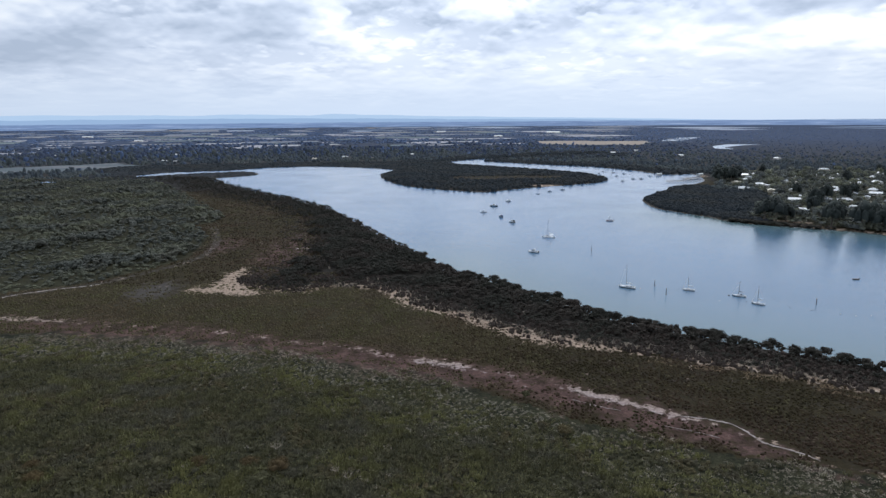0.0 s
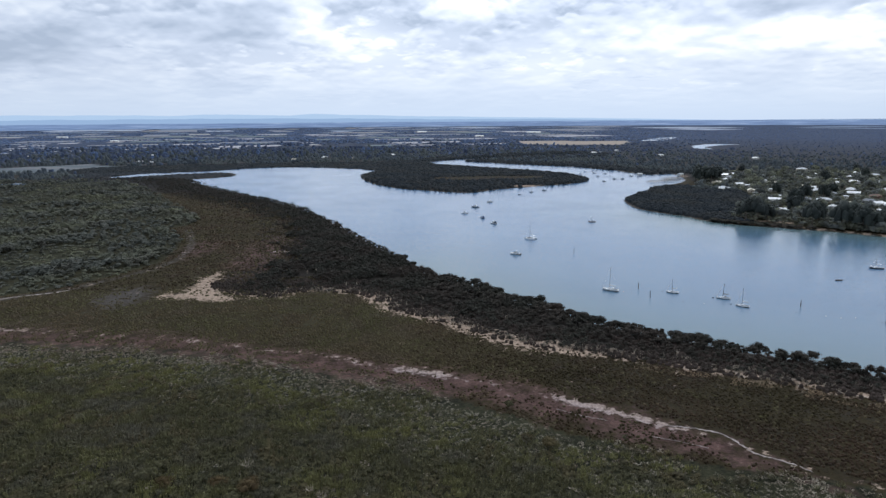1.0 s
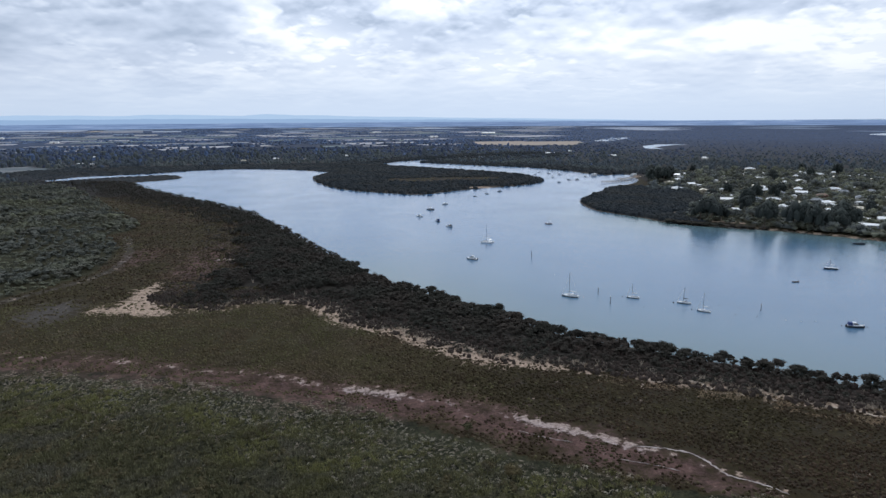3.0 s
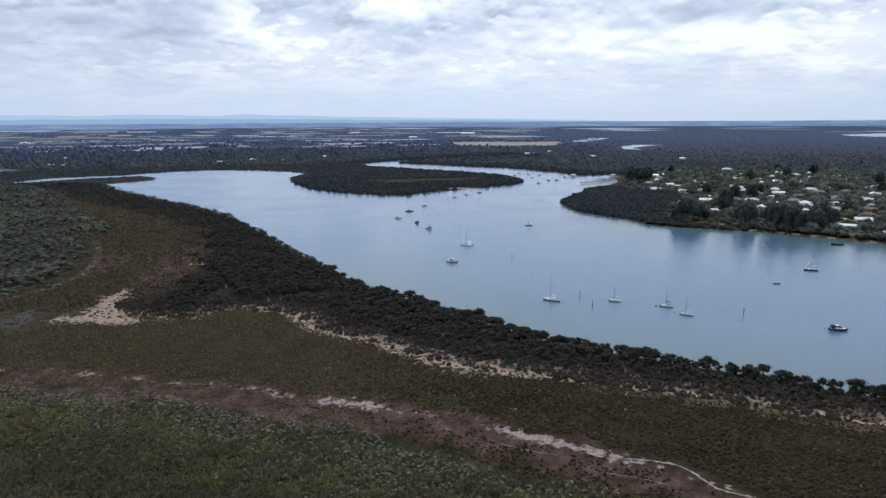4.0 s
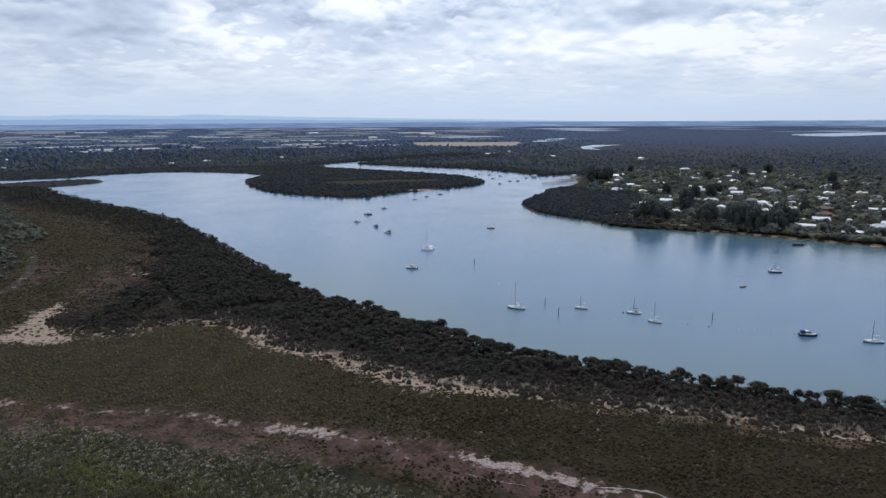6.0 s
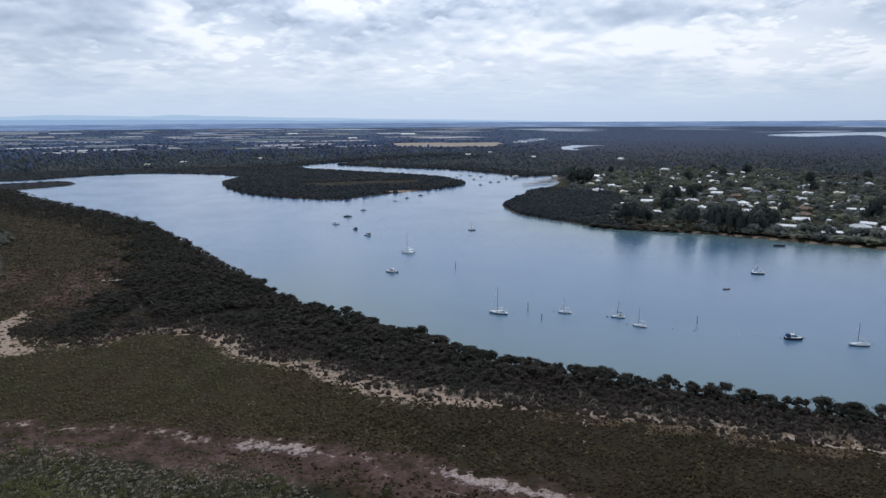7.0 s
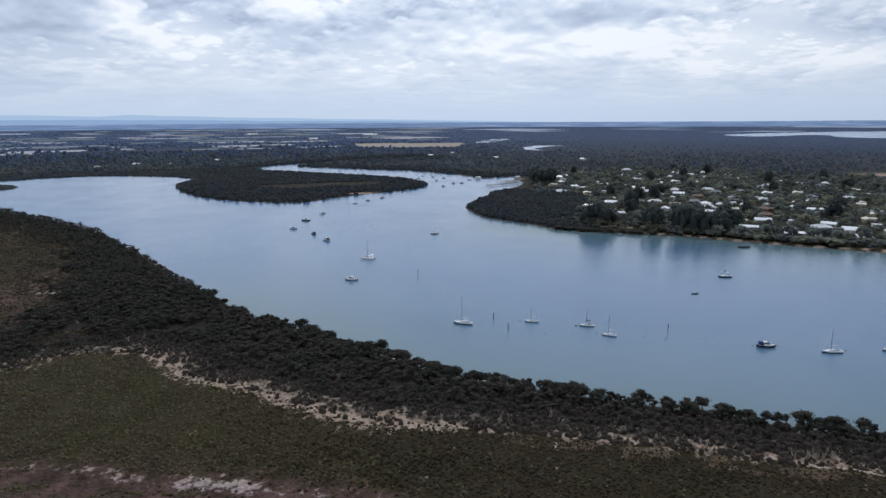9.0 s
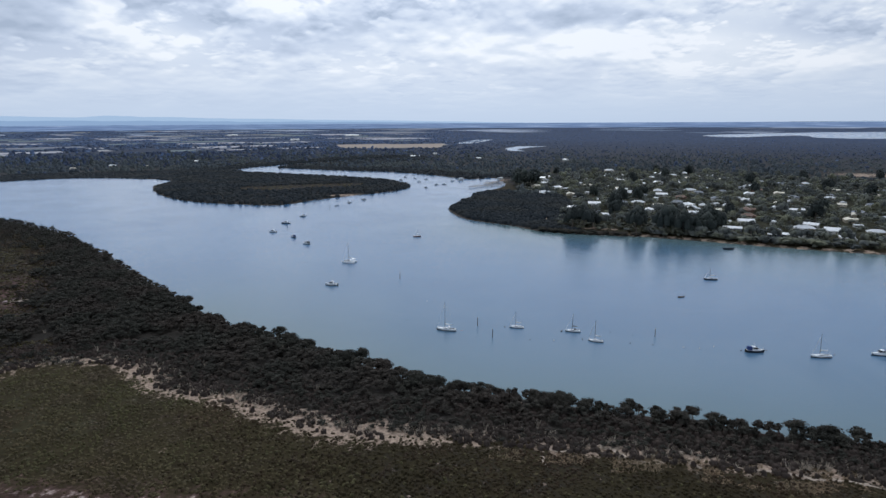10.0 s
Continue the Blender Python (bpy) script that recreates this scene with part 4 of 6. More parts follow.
    c = BELT_INNER[k] * (1 - f) + BELT_INNER[k + 1] * f - np.array((0.62, 0.78)) * rng.uniform(-1.5, 10.0, (2600, 1))
    ok = (c[:, 0] > 72) & (c[:, 0] < 165) & (patchy(c[:, 0], c[:, 1], 0.14, 17.0) > 0.02)
    c = c[ok]
    temps = [leaf_tris(rng, rng.normal(0, 0.3, (16, 3)) * (1, 1, 0.4) + (0, 0, 0.4), 0.17, 0.3) for _ in range(6)]
    stuff("dry_grass", temps, at_height(c[:, 0], c[:, 1], 0.6), rng.uniform(0.9, 1.9, len(c)), M_STRAW, "tan dry grass between the marsh and the mangroves", "grass", rng.uniform(0.4, 0.9, len(c)))
    return done


MANGROVES = build_mangroves()


def build_far_mangroves():
    rng = np.random.default_rng(5)
    temps = [mound(rng, 6, 0.2) for _ in range(10)]
    out = []
    x, y = jittered(-580, 280, 740, 1320, 6.0, rng)
    ok = inside(POINT_WOODS, x, y) & ~inside(MAIN_WATER, x, y) & (np.hypot((x - 145) / 2.6, y - 812) > 11)
    out.append((x[ok], y[ok]))
    x, y = jittered(200, 375, 495, 800, 3.8, rng)
    ok = inside(HEADLAND, x, y) & (away(MAIN_WATER, x, y, True) > 1.5)
    out.append((x[ok], y[ok]))
    # the spit, and the banks of the creek
    x, y = jittered(-540, 460, 940, 1620, 7.0, rng)
    d = away(MAIN_WATER, x, y, True)
    ok = ~inside(MAIN_WATER, x, y) & (d < 90) & (d > 2) & ~inside(POINT_WOODS, x, y) & ~inside(TOWN, x, y) & (np.hypot(x - 376, y - 932) > 36)
    out.append((x[ok], y[ok]))
    x, y = np.concatenate([o[0] for o in out]), np.concatenate([o[1] for o in out])
    h = rng.uniform(2.2, 3.8, len(x)) * np.where((x < -250) & (y < 1110), 0.3, np.where((x < -50) & (y > 930), 0.5, 1.0))
    olive = (np.hypot((x - 105) / 2.4, y - 925) + 26 * patchy(x, y, 0.02) < 34)
    stuff("samphire_shrubs", temps, at_height(x[olive], y[olive], 0.3), rng.uniform(4.0, 6.0, olive.sum()), M_SAMPHIRE, "low olive marsh plants in the middle of the point", "marsh plants", rng.uniform(0.5, 1.2, olive.sum()))
    x, y, h = x[~olive], y[~olive], h[~olive]
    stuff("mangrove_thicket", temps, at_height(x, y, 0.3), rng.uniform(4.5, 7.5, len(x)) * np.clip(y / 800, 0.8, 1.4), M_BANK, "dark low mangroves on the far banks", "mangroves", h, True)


build_far_mangroves()


def build_scrub():
    rng = np.random.default_rng(11)
    temps = [join([blades(rng, 20, 0.52, 0.95, 0.085), leaf_tris(rng, rng.normal(0, 1, (14, 3)) * (0.36, 0.36, 0.14) + (0, 0, 0.5), 0.11, 0.3)]) for _ in range(14)]
    bushes = [join([scaled(mound(rng, 6), 0.66, 0.7), leaf_tris(rng, shell(rng, (0, 0, 0.42), (0.46, 0.46, 0.56), 36, -0.1), 0.11, 0.4)]) for _ in range(14)]
    x, y = jittered(-250, 150, 85, 262, 1.28, rng)
    wob = 9 * patchy(x, y, 0.045, 21.0) + 5 * patchy(x, y, 0.16, 22.0)
    edge_in = inside(SCRUB, x, y)
    d = away(SCRUB_EDGE, x, y) * np.where(edge_in, 1, -1) + wob
    ok = (d > 0) & seen(x, y, 2.0, 0)
    x, y, d = x[ok], y[ok], d[ok]
    g = patchy(x, y, 0.05) + 0.6 * patchy(x, y, 0.17, 2.0)
    w = patchy(x, y, 0.028, 7.0)
    h = np.clip(0.7 + 0.006 * d + 0.5 * g, 0.5, 1.7) * rng.uniform(0.75, 1.3, len(x))
    ok = (d > 5) | (rng.uniform(size=len(x)) < d / 5)
    bush = ok & (d + 34 * g + 30 * w + 0.25 * np.maximum(x, 0) > 24) & (rng.uniform(size=len(x)) < np.clip(0.06 + d / 170 + np.clip((x - 10) / 160, 0, 0.4) + 1.1 * patchy(x, y, 0.16, 51.0), 0.05, 0.85))
    dry = ok & ~bush & (rng.uniform(size=len(x)) < np.interp(d + 14 * w - np.interp(x, [-60, 20], [10, 0]), [0, 8, 20, 34], [0.85, 0.7, 0.35, 0.04]))
    tuft = ok & ~bush & ~dry
    swell = 0.55 * patchy(x, y, 0.33, 41.0) + 0.5 * patchy(x, y, 0.13, 42.0)
    p = np.stack([x, y, 0.85 + np.where(tuft, swell, 0.0) + np.clip(away(SCRUB_EDGE, x, y) * 0.02, 0, 1.2) * inside(SCRUB, x, y)], -1)
    big = np.where(rng.uniform(size=bush.sum()) < 0.07 + 0.1 * (d[bush] > 70), rng.uniform(1.2, 1.7, bush.sum()), rng.uniform(0.75, 1.1, bush.sum()))
    stuff("heath_scrub", bushes, p[bush], np.clip(h[bush] * 1.35, 1.6, 2.4) * big, M_HEATH, "dense rounded olive-green coastal heath bushes", "scrub", np.clip(0.9 * h[bush], 0.7, 1.5) * big)
    stuff("heath_tussocks", temps, p[tuft], np.clip(h[tuft] * 1.6, 1.8, 2.6), M_SCRUB, "yellow-green tussocks at the edge of the heath", "scrub", 1.1 * h[tuft])
    tufts = [leaf_tris(rng, rng.normal(0, 0.28, (16, 3)) * (1, 1, 0.3) + (0, 0, 0.35), 0.17, 0.15) for _ in range(8)]
    stuff("dry_sedge", tufts, p[dry], np.clip(h[dry] * 1.2, 0.9, 1.7), M_DRY, "pale dry sedge along the rim of the heath", "sedge", np.clip(h[dry], 0.5, 1.0))
    x, y = rng.uniform(-130, 140, 8000), rng.uniform(-50, 120, 8000)
    ok = inside(SCRUB, x, y) & ~((y > 85) & seen(x, y, 2.0, 0))
    x, y = x[ok], y[ok]
    g = patchy(x, y, 0.05)
    pick = rng.uniform(size=len(x)) < 0.45 + 0.6 * g
    s = rng.uniform(1.4, 3.2, len(x))
    for name, sel, kinds, mat, label in (("heath_scrub", pick, bushes[:4], M_HEATH, "dense rounded olive-green coastal heath bushes"), ("heath_tussocks", ~pick, temps[:4], M_SCRUB, "yellow-green tussocks between the heath bushes")):
        stuff(name, kinds, at_height(x[sel], y[sel], 1.85), s[sel], mat, label, "scrub", s[sel] * 0.6)


build_scrub()


def build_samphire():
    rng = np.random.default_rng(12)
    temps = [mound(rng, 5, 0.22) for _ in range(12)]
    x, y = jittered(-300, 190, 95, 780, 1.05, rng)
    flat = ~inside(BELT, x, y) & ~inside(SCRUB, x, y) & ~inside(THICKET, x, y) & ~inside(MAIN_WATER, x, y) & seen(x, y, 2.0, 0) & (y < 330 + 0 * x)
    inner = inside(BELT, x, y) & (away(BELT_INNER, x, y) < 30)
    far = (~inside(BELT, x, y) | inner) & ~inside(THICKET, x, y) & ~inside(MAIN_WATER, x, y) & seen(x, y, 2.0, 0) & (y >= np.where(inner, 305, 330)) & (x < np.where(inner, -45, -80))
    keep = (flat & (rng.uniform(size=len(x)) < np.clip(1.6 - y / 330, 0.55, 1) * np.interp(x, [-60, 0], [0.72, 1.0]))) | (far & (rng.uniform(size=len(x)) < np.clip(0.34 - (y - 330) / 2200, 0.15, 0.3) * np.where(inner, 1.5, 1.0)))
    x, y = x[keep], y[keep]
    ds, db = away(SALT, x, y), away(BELT_INNER, x, y)
    g = patchy(x, y, 0.08) + 0.5 * patchy(x, y, 0.25, 6.0)
    keep = ((ds > 3.2 + 5 * g) | (rng.uniform(size=len(x)) < np.interp(x, [-60, -20, 40, 46], [0.35, 0.15, 0.15, 0.04]))) & (~inside(SANDBANK, x, y) | (rng.uniform(size=len(x)) < 0.1 + 0.3 * (g > 0.25))) & ((db > 5 + 4 * g) | (x < -60) | (rng.uniform(size=len(x)) < 0.3)) & ((away(TRACK, x, y) > 3) | (rng.uniform(size=len(x)) < 0.3)) & (g > -0.75) & ((np.hypot(x + 136, (y - 316) / 1.4) > 13 + 7 * g) | (rng.uniform(size=len(x)) < 0.3))
    scald = np.hypot(x - SALT[:, 0][:, None], y + 6 - SALT[:, 1][:, None]).min(0) < np.interp(x, [-60, -15, 0, 70, 90], [4, 7, 11, 10, 5]) + 6 * g
    keep &= ~scald | (rng.uniform(size=len(x)) < np.where(patchy(x, y, 0.11, 31.0) + 0.5 * patchy(x, y, 0.3, 32.0) > 0.02, 0.8, 0.08))
    x, y, g = x[keep], y[keep], g[keep]
    # The darker brown copy is picked more often towards +x and far back.
    brown = (rng.uniform(size=len(x)) < np.clip((x + 10) / 60, 0, 0.9)) | ((y > 330) & (rng.uniform(size=len(x)) < 0.75))
    wide = rng.uniform(0.6, 1.35, len(x)) * np.clip(y / 250, 1, 2.6)
    tall = rng.uniform(0.3, 0.75, len(x)) * (1 + 0.4 * g)
    for pick, mat, label in ((~brown, M_SAMPHIRE, "low olive-green samphire mounds on the salt marsh"), (brown, M_DARK_SAMPHIRE, "low dark brown samphire mounds on the salt marsh")):
        stuff("samphire_shrubs", temps, at_height(x[pick], y[pick], 0.62), wide[pick], mat, label, "marsh plants", tall[pick], True)


build_samphire()


def build_teatree():
    rng = np.random.default_rng(13)
    temps = [crown(rng, 3, 7, 1.15, 0.0, 1.0, 0.14) for _ in range(10)]
    leafy = [crown(rng, 4, 48, 1.15, 0.0, 1.0, 0.095, 0.9) for _ in range(8)]
    x, y = jittered(-720, -130, 190, 980, 5.0, rng)
    ok = inside(THICKET, x, y) & seen(x, y, 5, 0)
    x, y = x[ok], y[ok]
    g = patchy(x, y, 0.022) + 0.6 * patchy(x, y, 0.07, 3.0)
    glade = np.hypot((x + 232) / 1.2, (y - 405) / 2.4) < 22
    ok = (rng.uniform(size=len(x)) < np.clip(1.3 - y / 1100, 0.4, 1))
    x, y, g, glade = x[ok], y[ok], g[ok], glade[ok]
    h = np.where(glade, 0.45, 1) * np.clip(2.7 + 2.6 * g, 0.9, 5.4) * rng.uniform(0.6, 1.3, len(x))
    for pick, kinds, label in ((y < 470, leafy, "grey-green tea-tree thicket with grassy gaps"), (y >= 470, temps, "grey-green tea-tree thicket running back from the marsh")):
        stuff("tea_tree_thicket", kinds, at_height(x[pick], y[pick], 0.6), np.clip(h[pick] * 1.45, 2.8, 6.8), M_TEATREE, label, "thicket", 1.2 * h[pick])


build_teatree()


def build_woods():
    """Woodland and tree belts over the plain."""
    rng = np.random.default_rng(17)
    temps = [mound(rng, 5, 0.2) for _ in range(12)]
    n = 54000
    az = np.radians(rng.uniform(-40, 56, n))
    d = np.exp(math.log(780) + (math.log(15000) - math.log(780)) * rng.uniform(0, 1, n) ** 1.35)
    tx, ty = EYE_X + d * np.sin(az), EYE_Y + d * np.cos(az)
    x, y = far_spread(tx, ty)
    near = (d < 2000)
    wetd = np.full(n, 1e3)
    wetd[near] = away(MAIN_WATER, x[near], y[near], True)
    ok = ~inside(MAIN_WATER, x, y) & (wetd > 40) & (fields(x, y)[0] < 0.5) & ~inside(TOWN, x, y) & ~inside(POINT_WOODS, x, y) & ~inside(THICKET, x, y) & ~inside(BELT, x, y)
    g = patchy(tx, ty, 0.0022) + 0.5 * patchy(tx, ty, 0.008, 5.0)
    ok &= ((np.degrees(az) + rng.normal(0, 5, n) > 17) | (g + rng.normal(0, 0.12, n) > -0.25) | (d < 2000)) & (d < 8500 - 2500 * np.clip(np.degrees(az) / 20, 0, 1))
    ok &= (d > 1080) | (np.degrees(az) > 5)
    for outline in ([(735, 1690), (790, 1650), (1000, 1940), (924, 2080), (750, 1800)], [(2340, 2900), (2150, 2440), (2350, 2200), (2480, 1960), (3200, 1900), (4300, 2900), (3785, 3060), (3109, 3130)]):
        ok &= ~inside(np.array(outline, float), tx, ty)
    for cx, cy, w, h in PADDOCKS:
        dx, dy = tx - cx, ty - cy
        ok &= ~((np.abs(dx * 0.955 + dy * 0.296) < w * 0.5) & (np.abs(dy * 0.955 - dx * 0.296) < h * 0.5))
    ok &= ~((np.hypot((tx - 905) / 1.3, ty - 800) < 48))
    x, y, d, g, az = x[ok], y[ok], d[ok], g[ok], np.degrees(az[ok])
    low = np.clip((az + 9 * g - 10) / 22, 0, 1)
    low = low * low * (3 - 2 * low) * np.clip((d - 1000) / 1100, 0, 1)
    tall = np.interp(d, [2200, 3200, 6500, 8500], [4.2, 2.8, 1.6, 0.5]) * (1 - low) + np.interp(d, [3000, 8000], [1.5, 0.5]) * low
    tall = tall * (1 + 0.5 * np.clip(1 - np.abs(d - 1750) / 800, 0, 1) * np.clip((8 - az) / 10, 0, 1))
    tall = tall * np.where((rng.uniform(size=len(x)) < 0.05) & (d < 2600), 1.9, 1.0)
    tall = tall * rng.uniform(0.6, 1.3, len(x)) * np.clip(1 + 0.5 * g, 0.6, 1.4)
    wide = (1 - 0.62 * low) * np.clip(d * 0.0052, 5.5, 22) * rng.uniform(0.7, 1.3, len(x))
    pos = np.stack([x, y, rise(x, y) + 0.4], -1)
    thin = rng.uniform(size=len(x)) < 1 - 0.25 * low
    x, y, d, g, tall, wide, pos = x[thin], y[thin], d[thin], g[thin], tall[thin], wide[thin], pos[thin]
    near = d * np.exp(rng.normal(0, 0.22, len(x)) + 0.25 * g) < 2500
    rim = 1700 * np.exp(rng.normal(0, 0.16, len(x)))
    # Farther trees take the leaf materials with haze blue painted in.
    for name, pick, mat, label in (("woodland", near & (d < rim), M_COPSE, "grey-green scrubby woodland behind the township"), ("woodland", near & (d >= rim), M_WOODS, "haze-tinted blue-grey woodland across the plain"), ("tree_belts", ~near, M_PLAIN, "far belts of trees between the fields, tinted blue with haze")):
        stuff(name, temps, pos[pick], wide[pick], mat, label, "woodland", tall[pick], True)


build_woods()


# ---- the township ----
M_ROOFS = [plain("white_metal_roof", (0.74, 0.75, 0.76), 0.45, 0.0, 0.1, 0.3), plain("pale_grey_metal_roof", (0.52, 0.54, 0.56), 0.45, 0.0, 0.12, 0.3),
           plain("cream_metal_roof", (0.62, 0.57, 0.46), 0.5, 0.0, 0.12, 0.3), plain("brown_tile_roof", (0.16, 0.10, 0.075), 0.8, 0.0, 0.2, 0.5),
           plain("slate_grey_roof", (0.15, 0.17, 0.20), 0.6, 0.0, 0.15, 0.4)]
M_WALLS = [plain("white_weatherboard", (0.68, 0.67, 0.64), 0.7, 0.0, 0.1, 0.6), plain("cream_render", (0.55, 0.48, 0.37), 0.8, 0.0, 0.12, 0.6),
           plain("brown_brick", (0.20, 0.13, 0.10), 0.85, 0.0, 0.2, 1.0), plain("blue_grey_cladding", (0.22, 0.25, 0.34), 0.7, 0.0, 0.12, 0.6)]
M_TRIM = plain("white_trim", (0.75, 0.75, 0.74), 0.5)
M_DOOR = plain("dark_painted_door", (0.10, 0.07, 0.06), 0.5)
M_CHIMNEY = plain("red_brick_chimney", (0.25, 0.12, 0.09), 0.9, 0.0, 0.2, 2.0)


def glass_material():
    m, n, l, b = material("window_glass", 0.06)
    b.inputs["Base Color"].default_value = (0.03, 0.04, 0.05, 1)
    return m


M_GLASS = glass_material()


def box(bm, x0, x1, y0, y1, z0, z1, bevel=0.0):
    r = bmesh.ops.create_cube(bm, size=1.0, matrix=Matrix.Translation(((x0 + x1) / 2, (y0 + y1) / 2, (z0 + z1) / 2)) @ Matrix.Diagonal((x1 - x0, y1 - y0, z1 - z0, 1)))
    if bevel:
        bmesh.ops.bevel(bm, geom=list({e for v in r["verts"] for e in v.link_edges}), offset=bevel, segments=1, affect="EDGES")
    return bm


def boxed(*a, **k):
    return box(bmesh.new(), *a, **k)


def roof_mesh(lx, ly, z, pitch, hip, eave=0.55, thick=0.14):
    """A pitched roof with eaves: gabled where hip is 0."""
    bm = bmesh.new()
    x, y = lx / 2 + eave, ly / 2 + eave
    h = y * math.tan(radians(pitch))
    r = x - hip * y
    rows = []
    for dz in (0.0, thick):
        c = [bm.verts.new((sx * x, sy * y, z + dz)) for sx, sy in ((-1, -1), (1, -1), (1, 1), (-1, 1))]
        a, b = bm.verts.new((-r, 0, z + h + dz)), bm.verts.new((r, 0, z + h + dz))
        rows.append(c + [a, b])
    for k, (c0, c1, c2, c3, a, b) in enumerate(rows):
        for f in ((c0, c1, b, a), (c2, c3, a, b), (c1, c2, b), (c3, c0, a)):
            if len(f) == 3 and hip == 0 and k == 0:
                continue
            bm.faces.new(f)
    lo, hi = rows
    for i in range(4):
        j = (i + 1) % 4
        bm.faces.new((lo[i], lo[j], hi[j], hi[i]))
    bmesh.ops.recalc_face_normals(bm, faces=bm.faces[:])
    return bm


def house(lx, ly, hip, pitch, roof, wall, label, chimney=False, wing=False, deck=False):
    t = thing("house", label, "house", "houses of the township")
    z = 2.9
    w = part("wall", boxed(-lx / 2, lx / 2, -ly / 2, ly / 2, -0.3, z), M_WALLS[wall], t)
    r = part("roof", roof_mesh(lx, ly, z, pitch, hip), M_ROOFS[roof], t)
    if chimney:
        part("chimney", boxed(lx * 0.2, lx * 0.2 + 0.9, 0.4, 1.2, z + 0.6, z + 2.6), M_CHIMNEY, r)
    if wing:
        part("wall", boxed(lx * 0.12, lx * 0.12 + 5.0, -ly / 2 - 3.2, -ly / 2 - 0.003, -0.3, z - 0.15), M_WALLS[wall], t)
        m = roof_mesh(6.2, 5.0, z - 0.15, pitch, 0.0)
        bmesh.ops.transform(m, matrix=pose(lx * 0.12 + 2.5, -ly / 2 - 0.9, 0.02, 0, 0, 90), verts=m.verts[:])
        part("roof", m, M_ROOFS[roof], t)
    if deck:
        part("verandah_roof", boxed(-lx / 2, lx * 0.1, -ly / 2 - 2.6, -ly / 2 - 0.56, z - 0.35, z - 0.2), M_ROOFS[roof], t)
        for k in range(4):
            px = -lx / 2 + 0.2 + k * (lx * 0.6 - 0.4) / 3
            part("post", boxed(px - 0.07, px + 0.07, -ly / 2 - 2.5, -ly / 2 - 2.36, -0.3, z - 0.35), M_TRIM, t)
    for side in (-1, 1):
        n = max(2, int(lx / 4.2))
        for k in range(n):
            px = -lx / 2 + lx * (k + 0.5) / n
            if wing and side < 0 and lx * 0.12 - 1 < px < lx * 0.12 + 6:
                continue
            y0 = side * (ly / 2 + 0.03)
            if k == n // 2 and side < 0:
                part("door", boxed(px - 0.45, px + 0.45, y0 - 0.03, y0 + 0.03, 0.0, 2.05), M_DOOR, t)
                continue
            f = part("window", boxed(px - 0.95, px + 0.95, y0 - 0.03, y0 + 0.03, 0.85, 2.15), M_TRIM, t)
            part("pane", boxed(px - 0.85, px + 0.85, y0 + side * 0.034 - 0.01, y0 + side * 0.034 + 0.01, 0.95, 2.05), M_GLASS, f)
    for side in (-1, 1):
        x0 = side * (lx / 2 + 0.03)
        f = part("window", boxed(x0 - 0.03, x0 + 0.03, -0.8, 0.8, 0.85, 2.15), M_TRIM, t)
        part("pane", boxed(x0 + side * 0.034 - 0.01, x0 + side * 0.034 + 0.01, -0.7, 0.7, 0.95, 2.05), M_GLASS, f)
    return t


HOUSE_KINDS = [
    house(13, 8, 0.0, 22, 0, 0, "white weatherboard house with a white gabled metal roof", False, True),
    house(15, 9, 0.9, 23, 1, 1, "cream rendered house with a pale grey hipped roof", True, False, True),
    house(12, 8, 0.0, 20, 2, 1, "cream house with a cream gabled metal roof", False, True),
    house(14, 9, 0.9, 25, 3, 2, "brown brick house with a brown tiled hipped roof", True, True),
    house(17, 9, 0.0, 15, 0, 3, "long blue-grey house under a low white metal roof", False, False, True),
    house(13, 9, 0.9, 24, 4, 0, "white house with a slate grey hipped roof", False, True, False),
    house(9, 6, 0.0, 14, 1, 0, "small white shed with a pale grey metal roof", False, False),
]
# place, kind and turn of each house
HOUSES = [(385, 931, 6, 20), (440, 908, 0, 35), (398, 788, 0, 15), (401, 769, 6, 60), (442, 793, 2, 10), (376, 716, 2, -20), (355, 737, 1, 20), (356, 632, 0, -25), (323, 613, 0, 25), (323, 565, 4, -32),
          (337, 546, 4, -38), (385, 631, 5, 40), (401, 625, 1, -30), (445, 702, 1, -25), (427, 705, 2, 30), (547, 793, 0, 15), (465, 675, 0, -28), (408, 603, 2, -35), (600, 992, 1, 0), (637, 916, 0, 20),
          (636, 882, 1, -20), (432, 594, 0, 20), (448, 585, 1, -35), (407, 548, 4, -30), (464, 591, 6, 20), (465, 575, 1, -40)]
HOUSES_EAST = [(407, 530, 5, -35), (392, 497, 0, -40), (375, 468, 4, -38), (408, 490, 0, -40), (523, 625, 6, 25), (555, 647, 0, -35), (588, 672, 3, -40), (511, 603, 0, -35), (485, 570, 6, 30), (434, 515, 3, -40),
          (494, 548, 0, 45), (632, 719, 1, -30), (676, 725, 5, -40), (639, 679, 0, -45), (589, 640, 2, 40), (575, 605, 5, -40), (548, 578, 1, -45), (501, 530, 4, -40), (517, 522, 6, 40)]
HOUSES_SOUTH = [(482, 504, 0, -45), (398, 452, 5, -40), (386, 435, 4, -45), (402, 426, 0, -40), (422, 447, 1, -45), (442, 459, 0, 40), (443, 441, 4, -45), (433, 430, 0, -45), (457, 417, 1, -45), (534, 544, 0, -40),
          (571, 544, 2, 45), (605, 588, 1, -40), (458, 544, 3, 40), (470, 649, 3, -30), (522, 700, 1, -30), (500, 750, 2, -20), (574, 742, 0, -35)]
